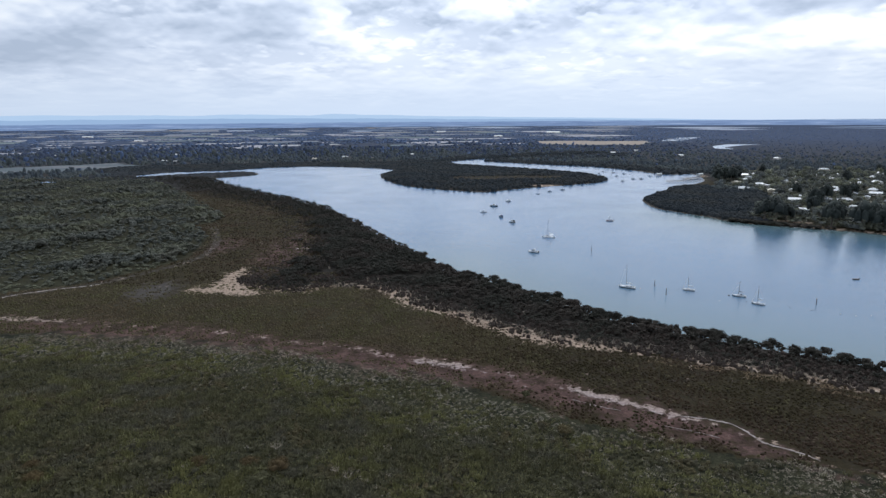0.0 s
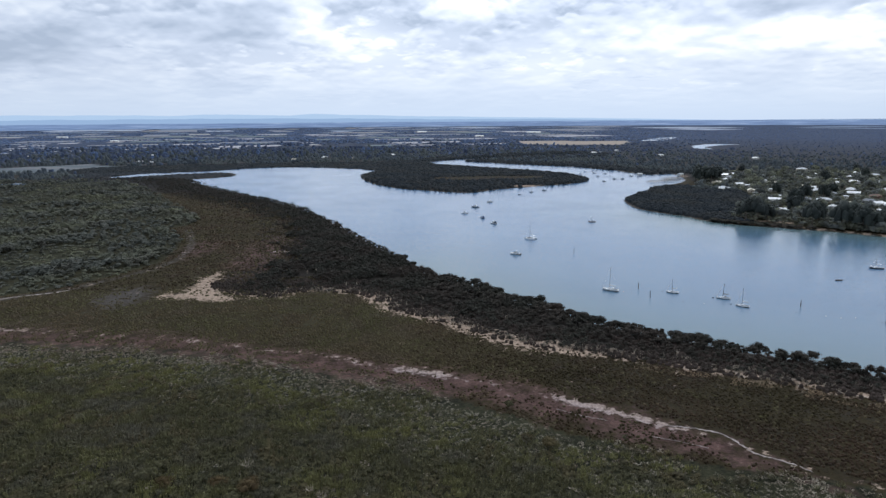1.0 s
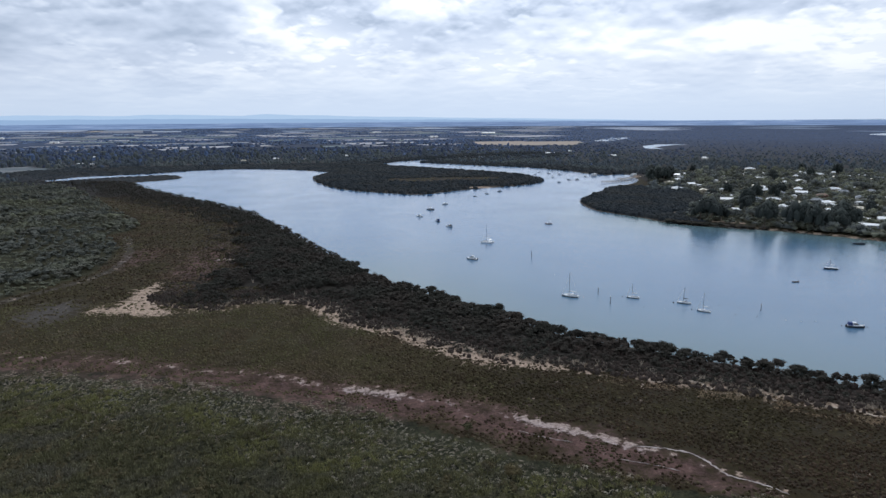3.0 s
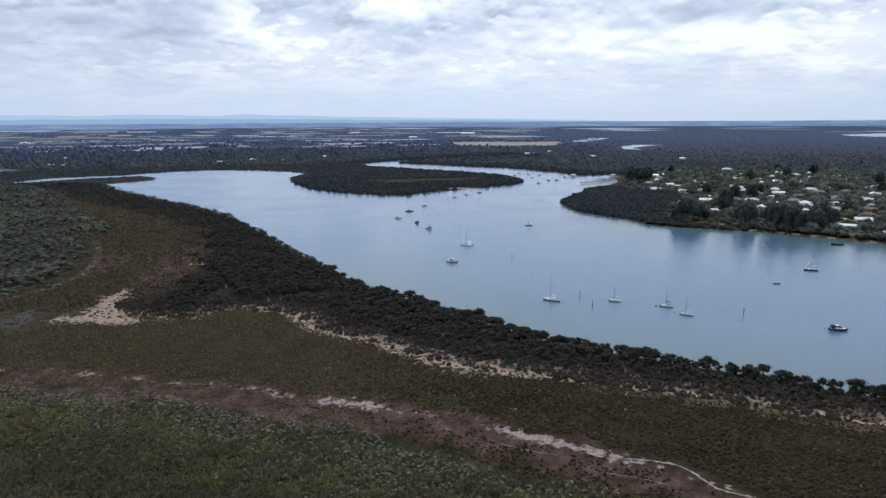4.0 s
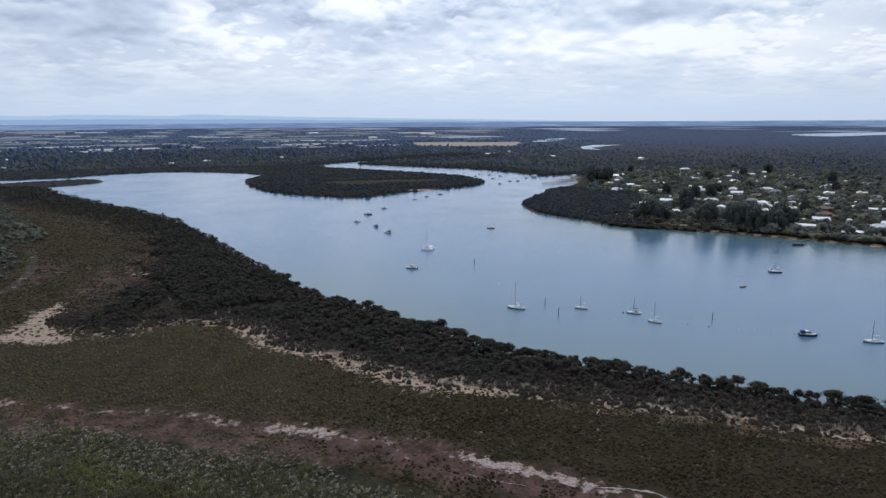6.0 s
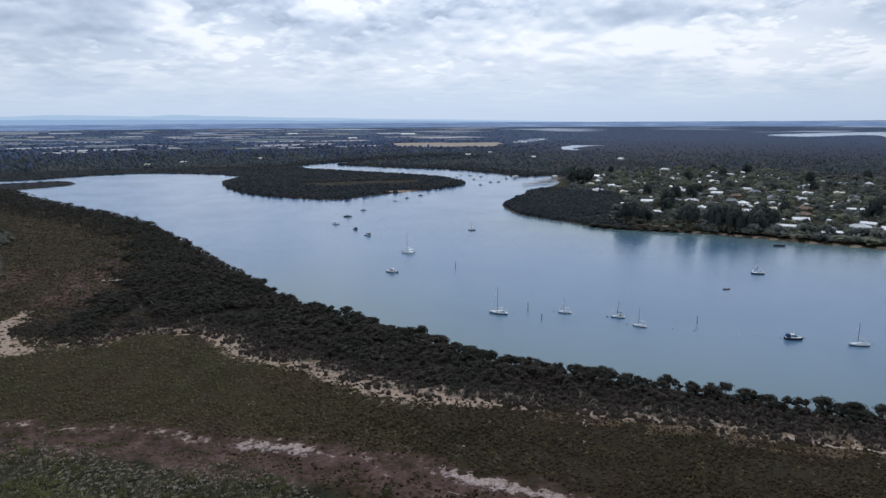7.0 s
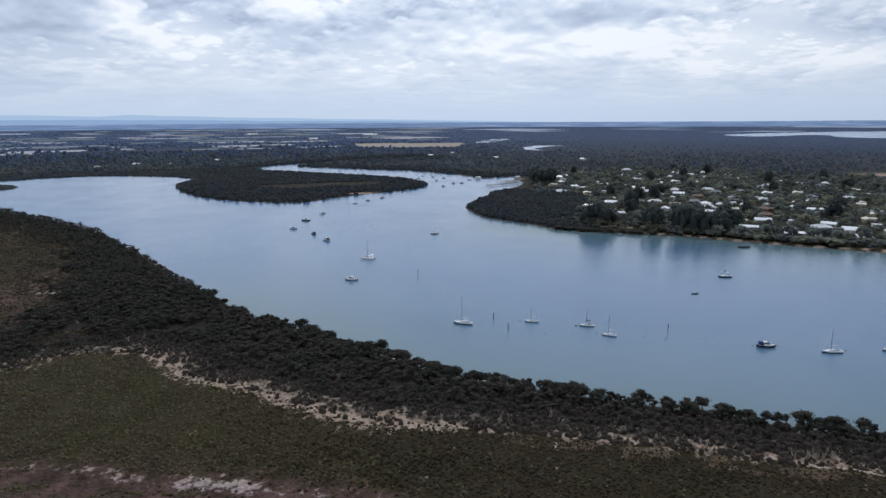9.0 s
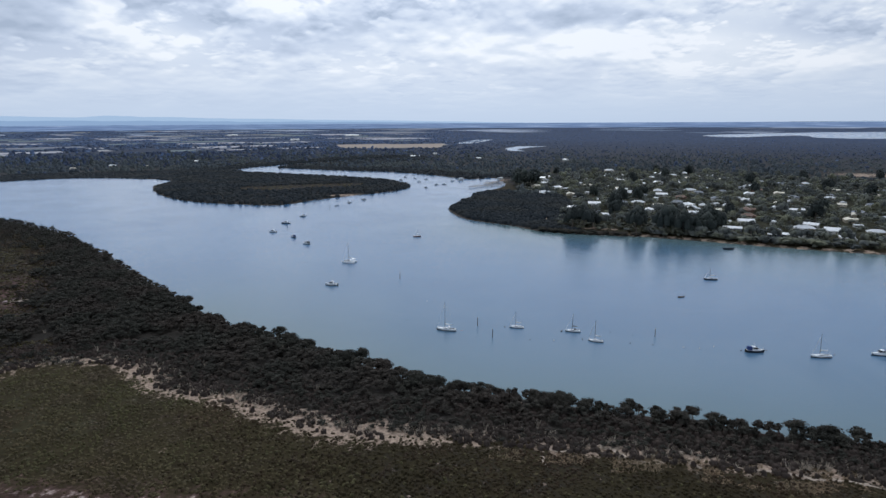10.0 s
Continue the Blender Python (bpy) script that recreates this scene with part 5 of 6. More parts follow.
HOUSES_FAR = [(-791, 1532, 4, 5), (-1119, 1955, 0, 10), (-1140, 1856, 4, 0), (-826, 1743, 1, 10), (-507, 1350, 6, 0), (-531, 1357, 0, 10), (-237, 1389, 2, 5), (-179, 1442, 1, 0), (-115, 1412, 2, 10), (-35, 1537, 0, 0),
          (431, 1540, 0, 0), (450, 1547, 4, 10), (537, 1402, 0, 0), (515, 1638, 0, 0), (332, 947, 6, 20), (679, 1278, 0, 10), (-600, 1613, 0, 0), (-892, 1622, 1, 20)]


def place_houses():
    rng = np.random.default_rng(21)
    used = set()
    extra = []
    gx, gy = jittered(320, 720, 395, 930, 25, rng)
    for x, y in zip(gx, gy):
        if inside(TOWN, np.array([x]), np.array([y]))[0] and min(math.hypot(x - h[0], y - h[1]) for h in HOUSES + HOUSES_EAST + HOUSES_SOUTH + extra) > 19 and away(MAIN_WATER, [x], [y], True)[0] > 30 and rng.uniform() < 0.55:
            extra.append((x, y, int(rng.choice((0, 1, 2, 5, 6, 6))), float(rng.choice((-40, 50)))))
    for x, y, kind, turn in HOUSES + HOUSES_EAST + HOUSES_SOUTH + HOUSES_FAR + extra:
        m = pose(x, y, 0.65 + float(rise(x, y)), 0, 0, turn + rng.uniform(-10, 10) + rng.choice((0, 0, 90))) @ Matrix.Diagonal((*[rng.uniform(0.74, 0.98)] * 3, 1))
        if kind not in used:
            used.add(kind)
            HOUSE_KINDS[kind].matrix_world = m
        else:
            copy_thing(HOUSE_KINDS[kind], m)
    return extra


ALL_HOUSES = np.array([h[:2] for h in HOUSES + HOUSES_EAST + HOUSES_SOUTH + place_houses()], float)


def town_trees():
    rng = np.random.default_rng(23)
    kinds = []
    for k in range(5):
        t = thing("gum_tree", "grey-green gum tree among the houses", "tree", "trees of the township")
        h = (10, 12.5, 8.5, 9.5, 14)[k]
        tr = [stem(rng, (0, 0, -0.4), (0.3, 0.2, h * 0.5), 0.32, 0.2, 6)]
        for a in range(4):
            g = a * 1.57 + rng.uniform(0, 1)
            tr.append(stem(rng, (0.25, 0.15, h * 0.42), (h * 0.24 * math.cos(g), h * 0.24 * math.sin(g), h * 0.72), 0.15, 0.06, 4))
        part("trunk", join(tr), M_BARK, t)
        part("crown", crown(rng, 11, 260, h * 0.85, h * 0.22, h, 0.36, 0.9), M_GUM, t)
        kinds.append(t)
    for k in range(3):
        t = thing("cypress_tree", "tall dark cypress near the foreshore", "tree", "cypresses by the foreshore")
        h = (15, 12, 17)[k]
        part("trunk", stem(rng, (0, 0, -0.4), (0, 0, h * 0.5), 0.5, 0.25, 6), M_BARK, t)
        part("crown", crown(rng, 18, 560, h * 0.62, h * 0.10, h, 0.40, 0.85), M_PINE, t)
        kinds.append(t)
    spots = [(275, 534, 6), (281, 532, 5), (288, 534, 2), (297, 531, 0), (302, 527, 2), (312, 519, 3), (322, 506, 2), (335, 488, 7), (341, 480, 6), (340, 472, 2), (352, 469, 7), (357, 463, 5), (424, 527, 6), (373, 838, 5), (380, 842, 7), (392, 847, 5), (401, 852, 6), (387, 831, 6), (366, 831, 5), (377, 856, 7),
             (370, 424, 4), (380, 414, 1), (391, 404, 3), (402, 396, 4), (413, 388, 1), (428, 377, 4), (441, 368, 3), (455, 360, 1), (470, 350, 4), (486, 341, 3), (503, 330, 4)]
    tall = [(268, 518, 5), (275, 513, 7), (284, 515, 6), (305, 489, 7), (316, 471, 7), (325, 461, 7), (331, 458, 5), (342, 457, 7)]
    spots += tall
    x, y = jittered(255, 860, 330, 1000, 7.5, rng)
    ok = inside(TOWN, x, y) & (away(MAIN_WATER, x, y, True) > 7)
    x, y = x[ok], y[ok]
    order = rng.permutation(len(x))
    spare, gums = [], 0
    for px, py in zip(x[order], y[order]):
        if len(spots) + len(spare) >= 500:
            break
        # keep the houses' fronts, towards the channel, open
        rel = ALL_HOUSES - (px, py)
        if np.min(np.hypot(rel[:, 0], rel[:, 1])) < 9:
            continue
        rel = rel[:62]
        way = ALL_HOUSES[:62] / np.linalg.norm(ALL_HOUSES[:62], axis=1, keepdims=True)
        ahead = (rel * way).sum(1)
        side = np.abs(rel[:, 0] * way[:, 1] - rel[:, 1] * way[:, 0])
        if np.any((ahead > -7) & (ahead < 12) & (side < 5.0)):
            continue
        if np.any((ahead > -9) & (ahead < 30) & (side < 6.0)) and rng.uniform() < 0.5:
            continue
        kind = int(rng.integers(0, 5)) if rng.uniform() < 0.95 else int(rng.integers(5, 7))
        gums += kind < 5
        if kind < 5 and gums > 290:
            spare.append((px, py))
        else:
            spots.append((px, py, kind))
    first = set()
    for px, py, k in spots:
        s = rng.uniform(0.75, 1.12) if k < 5 else rng.uniform(0.95, 1.3) * (0.9 if (px, py, k) in tall else 1.0)
        m = pose(px, py, 0.7, 0, 0, rng.uniform(0, 360)) @ Matrix.Diagonal((s, s, s * rng.uniform(0.9, 1.1), 1))
        if k not in first:
            first.add(k)
            kinds[k].matrix_world = m
        else:
            copy_thing(kinds[k], m)
    x, y = jittered(270, 720, 380, 930, 16.0, rng)
    ok = inside(TOWN, x, y) & (away(MAIN_WATER, x, y, True) > 9) & (np.min(np.hypot(x[:, None] - ALL_HOUSES[:, 0], y[:, None] - ALL_HOUSES[:, 1]), axis=1) > 9)
    x, y = x[ok], y[ok]
    h = rng.uniform(4.0, 7.0, len(x))
    stuff("garden_trees", [crown(rng, 5, 50, 0.95, 0.1, 1.0, 0.07, 0.85) for _ in range(6)], at_height(x, y, 0.7), h, M_GUM, "small dark trees in the gardens", "trees", h)
    if spare:
        far = np.array(spare)
        h = rng.uniform(7, 12, len(far))
        stuff("gum_grove", [crown(rng, 5, 60, 0.85, 0.2, 1.0, 0.06, 0.85) for _ in range(5)], at_height(far[:, 0], far[:, 1], 0.7), h, M_GUM, "grey-green gums behind the township", "trees", h)
    # garden shrubs and the low bushes along the beach
    temps = [crown(rng, 3, 15, 1.2, 0.0, 1.0, 0.13, 0.8) for _ in range(6)]
    x, y = jittered(255, 840, 330, 990, 9.0, rng)
    ok = inside(TOWN, x, y) & (np.min(np.hypot(x[:, None] - ALL_HOUSES[:, 0], y[:, None] - ALL_HOUSES[:, 1]), axis=1) > 9)
    x, y = x[ok], y[ok]
    h = rng.uniform(1.4, 4.2, len(x))
    stuff("garden_shrubs", temps, at_height(x, y, 0.7), h * 1.7, M_GUM, "mixed green shrubs in the gardens", "shrubs", h)
    line = curve([(288, 491), (318, 463), (346, 430), (368, 405), (395, 380), (460, 328)], 30)
    k = rng.integers(15, len(line), 110)
    x, y = line[k, 0] + rng.normal(2.5, 2.6, 110), line[k, 1] + rng.normal(2.5, 2.6, 110)
    h = rng.uniform(2.0, 6.5, 110)
    stuff("foreshore_shrubs", temps, at_height(x, y, 0.7), h * 1.5, M_GUM, "olive bushes along the sandy foreshore", "shrubs", h)
    x0 = curve([(240, 522), (256, 503), (276, 487), (294, 473)], 12)
    x, y = x0[:, 0] + rng.normal(0, 1.6, len(x0)), x0[:, 1] + rng.normal(0, 1.6, len(x0))
    stuff("mangrove_thicket", temps, at_height(x, y, 0.2), np.full(len(x), 6.0), M_MANGROVE, "strip of dark mangroves below the beach", "mangroves", np.full(len(x), 3.2))


town_trees()

# ---- large sheds far out on the plain ----
def packing_shed(x, y, lx, ly, turn):
    fx, fy = far_spread(x, y)
    t = thing("farm_shed", "long white farm shed on the far plain", "shed", "sheds of the plain", (float(fx), float(fy), float(rise(fx, fy)) + 0.9), turn)
    part("wall", boxed(-lx / 2, lx / 2, -ly / 2, ly / 2, -1.0, 4.5), M_WALLS[0], t)
    part("roof", roof_mesh(lx, ly, 4.5, 14, 0.0), M_ROOFS[0], t)
    part("door", boxed(-3, 3, -ly / 2 - 0.1, -ly / 2 + 0.05, -0.5, 3.6), M_DOOR, t)


for x, y, lx, ly, turn in ((85, 4080, 50, 20, 10), (-1700, 3400, 46, 20, 5), (700, 3700, 70, 24, 0), (-1150, 2700, 30, 15, 0), (320, 3000, 36, 16, 0)):
    packing_shed(x, y, lx, ly, turn)

# ---- jetties ----
M_TIMBER = plain("weathered_jetty_timber", (0.19, 0.165, 0.14), 0.85, 0.0, 0.25, 1.2)
M_PILE = plain("dark_wet_pile", (0.06, 0.05, 0.045), 0.8, 0.0, 0.25, 2.0)


def jetty(ax, ay, bx, by, width, label):
    length, turn = math.hypot(bx - ax, by - ay), math.degrees(math.atan2(by - ay, bx - ax))
    t = thing("jetty", label, "jetty", "", (ax, ay, 0), turn)
    for side in (-1, 1):
        part("beam", boxed(-1, length, side * width * 0.4 - 0.12, side * width * 0.4 + 0.12, 1.15, 1.45), M_TIMBER, t)
    n = int(length / 1.0)
    plank = None
    for k in range(n):
        if plank is None:
            plank = part("plank", boxed(0.04, 0.96, -width / 2, width / 2, 1.45, 1.52), M_TIMBER, t)
            me = plank.data
            plank.location = (k, 0, 0)
        else:
            o = new("plank", me)
            o.parent, o.location = t, (k, 0, 0)
    pile = None
    for k in range(int(length / 5) + 1):
        for side in (-1, 1):
            if pile is None:
                pile = part("pile", stem(RNG, (0, 0, -1.5), (0, 0, 2.6), 0.17, 0.15, 8), M_PILE, t).data
                ob = t.children[-1]
            else:
                ob = new("pile", pile)
                ob.parent = t
            ob.location = (k * 5.0, side * (width / 2 + 0.18), 0)
    for side in (-1, 1):
        part("rail", boxed(0, length, side * (width / 2 - 0.08) - 0.04, side * (width / 2 - 0.08) + 0.04, 2.4, 2.5), M_TIMBER, t)
    return t


jetty(307, 844, 366, 864, 3.0, "long weathered timber jetty running out from the beach")
jetty(342, 880, 374, 899, 6.5, "short broad timber jetty beside the boat ramp")

# ---- boats and marks on the channel ----
M_GEL = plain("white_gelcoat_hull", (0.80, 0.83, 0.87), 0.25, 0.0, 0.05, 0.8)
M_DECK = plain("off_white_deck", (0.82, 0.84, 0.86), 0.5, 0.0, 0.06, 1.0)
M_NAVY = plain("blue_canvas", (0.022, 0.05, 0.17), 0.8, 0.0, 0.15, 2.0)
M_BLACK = plain("black_antifoul_and_shade", (0.018, 0.02, 0.025), 0.6, 0.0, 0.2, 1.0)
M_DARKHULL = plain("dark_blue_hull", (0.03, 0.04, 0.06), 0.3, 0.0, 0.15, 1.0)
M_REDHULL = plain("dull_red_hull", (0.16, 0.035, 0.03), 0.45, 0.0, 0.15, 1.0)
# Mast alloy with the shade of its unlit side put into the colour.
M_SPAR = plain("shaded_alloy_spar", (0.16, 0.17, 0.19), 0.5, 0.3, 0.1, 1.0)
M_ALLOY = plain("anodised_alloy", (0.55, 0.56, 0.58), 0.35, 0.8, 0.08, 1.0)
M_TINT = plain("dark_tinted_window", (0.02, 0.025, 0.03), 0.08, 0.0, 0.05, 1.0)
M_ORANGE = plain("faded_orange_buoy", (0.55, 0.16, 0.05), 0.5, 0.0, 0.15, 3.0)
M_BUOY = plain("grimy_white_buoy", (0.5, 0.5, 0.48), 0.5, 0.0, 0.2, 3.0)


def hull_rings(length, beam, free, draft, bow=0.55, stern=0.8, n=12):
    """Stations from the stern to the bow: keel, turn of the bilge and gunwale on each side."""
    rings = []
    for k in range(n + 1):
        t = k / n
        b = beam / 2 * min(1.0, stern + (1 - stern) * t / 0.45) * max(0.02, 1 - max(0, (t - bow) / (1 - bow)) ** 2.2)
        x = (t - 0.5) * length
        sheer = free * (1 + 0.35 * max(0, t - 0.4) ** 2 / 0.36)
        d = draft * (1 - max(0, (t - 0.7) / 0.3) ** 2 * 0.8)
        over = 0.06 * length * max(0, t - 0.85) / 0.15
        rings.append([(x + over, -b, sheer), (x + over * 0.5, -b * 0.9, sheer * 0.35), (x, -b * 0.6, -d * 0.6), (x, 0, -d), (x, b * 0.6, -d * 0.6), (x + over * 0.5, b * 0.9, sheer * 0.35), (x + over, b, sheer)])
    return rings


def hull_mesh(rings, closed_top=False):
    bm = bmesh.new()
    vs = [[bm.verts.new(p) for p in r] for r in rings]
    for a, b in zip(vs, vs[1:]):
        for i in range(6):
            bm.faces.new((a[i], a[i + 1], b[i + 1], b[i]))
    bm.faces.new(vs[0])
    bmesh.ops.recalc_face_normals(bm, faces=bm.faces[:])
    return bm


def deck_mesh(rings, drop=0.05, x_from=-99, x_to=99):
    bm = bmesh.new()
    vs = [(bm.verts.new((r[0][0], r[0][1] * 0.97, r[0][2] - drop)), bm.verts.new((r[6][0], r[6][1] * 0.97, r[6][2] - drop))) for r in rings if x_from <= r[3][0] <= x_to]
    for a, b in zip(vs, vs[1:]):
        bm.faces.new((a[0], b[0], b[1], a[1]))
    bmesh.ops.recalc_face_normals(bm, faces=bm.faces[:])
    return bm


def tapered(x0, x1, w0, w1, z0, z1, slope=0.3, front=0.5):
    """A cabin top: sides lean in, the front slopes more."""
    bm = bmesh.new()
    lo = [bm.verts.new(p) for p in ((x0, -w0 / 2, z0), (x1, -w1 / 2, z0), (x1, w1 / 2, z0), (x0, w0 / 2, z0))]
    s = 1 - slope * 0.4
    hi = [bm.verts.new(p) for p in ((x0 + slope * 0.3, -w0 / 2 * s, z1), (x1 - front, -w1 / 2 * s, z1 - 0.04), (x1 - front, w1 / 2 * s, z1 - 0.04), (x0 + slope * 0.3, w0 / 2 * s, z1))]
    bm.faces.new(hi)
    for i in range(4):
        j = (i + 1) % 4
        bm.faces.new((lo[i], lo[j], hi[j], hi[i]))
    bmesh.ops.recalc_face_normals(bm, faces=bm.faces[:])
    bmesh.ops.bevel(bm, geom=[e for e in bm.edges if all(v in hi for v in e.verts)], offset=0.06, segments=2, affect="EDGES")
    return bm


def rod(parent, name, a, b, r0, r1, mat, sides=6):
    return part(name, stem(RNG, a, b, r0, r1, sides), mat, parent)


def rig(t, length, mast, z, x=0.08, cover=None, furl=True, lean=0.0):
    """Mast, boom with its furled sail, and stays."""
    mx = x * length
    top = (mx - lean, 0, z + mast)
    rod(t, "mast", (mx, 0, z - 0.3), top, 0.10, 0.07, M_SPAR)
    rod(t, "boom", (mx - 0.1, 0, z + 1.25), (mx - length * 0.40, 0, z + 1.2), 0.06, 0.05, M_ALLOY)
    rod(t, "furled_sail", (mx - 0.2, 0, z + 1.42), (mx - length * 0.38, 0, z + 1.33), 0.17, 0.10, cover or M_DECK)
    rod(t, "forestay", (length * 0.5, 0, z), (mx - lean, 0, z + mast * 0.97), 0.05 if furl else 0.018, 0.03 if furl else 0.018, M_DECK if furl else M_ALLOY, 4)
    rod(t, "backstay", (-length * 0.48, 0, z), top, 0.016, 0.016, M_ALLOY, 3)
    for s in (-1, 1):
        rod(t, "shroud", (mx - 0.2, s * length * 0.145, z), (mx - lean, 0, z + mast * 0.9), 0.016, 0.016, M_ALLOY, 3)
    rod(t, "spreader", (mx - lean * 0.55, -0.6, z + mast * 0.55), (mx - lean * 0.55, 0.6, z + mast * 0.55), 0.025, 0.025, M_ALLOY, 4)


def yacht(length, mast, label, hull=None, stripe=None, cover=None, dodger=False, lean=0.0):
    t = thing("yacht", label, "yacht", "yachts at their moorings")
    r = hull_rings(length, length * 0.31, length * 0.105, length * 0.06)
    part("hull", hull_mesh(r), hull or M_GEL, t)
    # Boot stripe made taller to paint in the shaded lower side of the hull.
    part("boot_stripe", hull_mesh([[(x * 1.004, y * 1.012, z * 0.42 if z > 0 else z) for x, y, z in q] for q in hull_rings(length, length * 0.31, length * 0.105, length * 0.06)]), stripe or M_BLACK, t)
    part("deck", deck_mesh(r), M_DECK, t)
    z = length * 0.105
    c = part("cabin", tapered(-length * 0.10, length * 0.25, length * 0.21, length * 0.13, z - 0.03, z + 0.42, 0.4, 0.5), M_GEL, t)
    for s in (-1, 1):
        y = s * length * 0.093
        part("window", boxed(-length * 0.06, length * 0.13, y - 0.03, y + 0.03, z + 0.12, z + 0.27), M_TINT, c)
    part("cockpit_well", boxed(-length * 0.42, -length * 0.12, -length * 0.075, length * 0.075, z - 0.32, z - 0.02), M_TINT, t)
    for s in (-1, 1):
        part("coaming", boxed(-length * 0.43, -length * 0.11, s * length * 0.085 - 0.06, s * length * 0.085 + 0.06, z - 0.02, z + 0.2), M_GEL, t)
    rod(t, "tiller", (-length * 0.44, 0, z + 0.25), (-length * 0.28, 0.1, z + 0.35), 0.03, 0.02, M_TIMBER, 4)
    part("rudder", boxed(-length * 0.54, -length * 0.49, -0.03, 0.03, -0.6, z + 0.1), M_GEL, t)
    if dodger:
        part("spray_hood", tapered(-length * 0.20, -length * 0.05, length * 0.19, length * 0.17, z + 0.3, z + 0.95, 0.4, 0.45), cover or M_NAVY, t)
    for s in (-1, 1):
        rod(t, "pulpit", (length * 0.36, s * length * 0.06, z + 0.1), (length * 0.52, s * 0.05, z + 0.75), 0.02, 0.02, M_ALLOY, 4)
        rod(t, "pushpit", (-length * 0.46, s * length * 0.12, z), (-length * 0.49, s * length * 0.11, z + 0.65), 0.02, 0.02, M_ALLOY, 4)
        rod(t, "lifeline", (-length * 0.48, s * length * 0.12, z + 0.6), (length * 0.48, s * 0.1, z + 0.7), 0.012, 0.012, M_ALLOY, 3)
    rig(t, length, mast, z + 0.42, cover=cover, lean=lean)
    return t


def cruiser(length, label, canopy=None, hull=None, flybridge=False):
    t = thing("motor_cruiser", label, "motor boat", "motor boats at their moorings")
    r = hull_rings(length, length * 0.36, length * 0.13, length * 0.05, 0.5, 0.95)
    part("hull", hull_mesh(r), hull or M_GEL, t)
    # Stripe raised as on the yachts: the hull's shade painted above it.
    part("boot_stripe", hull_mesh([[(x * 1.004, y * 1.012, z * 0.4 if z > 0 else z) for x, y, z in q] for q in hull_rings(length, length * 0.36, length * 0.13, length * 0.05, 0.5, 0.95)]), M_BLACK, t)
    part("deck", deck_mesh(r, 0.04), M_DECK, t)
    z = length * 0.13
    part("fore_cabin", tapered(0.0, length * 0.36, length * 0.30, length * 0.14, z - 0.03, z + 0.45, 0.4, 0.9), M_GEL, t)
    w = part("wheelhouse", tapered(-length * 0.20, length * 0.17, length * 0.31, length * 0.27, z, z + 1.35, 0.5, 0.9), M_GEL, t)
    part("windscreen", tapered(-length * 0.02, length * 0.175, length * 0.312, length * 0.277, z + 0.55, z + 1.12, 0.42, 0.45), M_TINT, w)
    for s in (-1, 1):
        y = s * length * 0.146
        part("window", boxed(-length * 0.16, -length * 0.03, y - 0.03, y + 0.03, z + 0.6, z + 1.08), M_TINT, w)
    if canopy:
        part("canopy", tapered(-length * 0.46, -length * 0.19, length * 0.32, length * 0.31, z + 0.15, z + 1.3, 0.5, 0.1), canopy, t, "stretched canvas canopy over the cockpit")
    else:
        part("cockpit_well", boxed(-length * 0.44, -length * 0.22, -length * 0.13, length * 0.13, z - 0.5, z - 0.02), M_TINT, t)
    part("outboard_motor", boxed(-length * 0.58, -length * 0.51, -0.22, 0.22, -0.4, z + 0.35, bevel=0.06), M_BLACK, t)
    for s in (-1, 1):
        rod(t, "bow_rail", (length * 0.12, s * length * 0.15, z + 0.6), (length * 0.5, s * 0.08, z + 0.75), 0.02, 0.02, M_ALLOY, 4)
        for k in (0.15, 0.3, 0.44):
            rod(t, "stanchion", (length * k, s * length * 0.16 * (1 - k), z), (length * k, s * length * 0.16 * (1 - k), z + 0.65), 0.018, 0.018, M_ALLOY, 4)
    rod(t, "aerial", (0, 0.3, z + 1.3), (-0.4, 0.3, z + 3.0), 0.02, 0.01, M_ALLOY, 4)
    return t


def catamaran(length, mast, label):
    t = thing("catamaran", label, "catamaran")
    half = length * 0.24
    for s in (-1, 1):
        r = [[(x, y + s * half, z) for x, y, z in q] for q in hull_rings(length, length * 0.13, length * 0.11, length * 0.05)]
        part("hull", hull_mesh(r), M_GEL, t)
        part("deck", deck_mesh(r, 0.02), M_DECK, t)
    z = length * 0.11
    part("bridge_deck", boxed(-length * 0.38, length * 0.14, -half, half, z * 0.55, z - 0.03), M_DECK, t)
    c = part("saloon", tapered(-length * 0.16, length * 0.16, length * 0.40, length * 0.30, z - 0.03, z + 1.0, 0.6, 0.9), M_GEL, t)
    part("windscreen", tapered(-length * 0.05, length * 0.15, length * 0.395, length * 0.31, z + 0.38, z + 0.75, 0.5, 0.35), M_TINT, c)
    part("bimini", boxed(-length * 0.40, -length * 0.17, -half * 0.8, half * 0.8, z + 1.5, z + 1.58), M_DECK, t)
    for s in (-1, 1):
        rod(t, "bimini_post", (-length * 0.38, s * half * 0.75, z), (-length * 0.38, s * half * 0.75, z + 1.5), 0.03, 0.03, M_ALLOY, 4)
    part("trampoline", boxed(length * 0.14, length * 0.42, -half, half, z * 0.75, z * 0.75 + 0.03), M_BLACK, t)
    rod(t, "cross_beam", (length * 0.43, -half, z * 0.85), (length * 0.43, half, z * 0.85), 0.09, 0.09, M_ALLOY)
    rig(t, length * 0.9, mast, z + 1.0, 0.1)
    return t


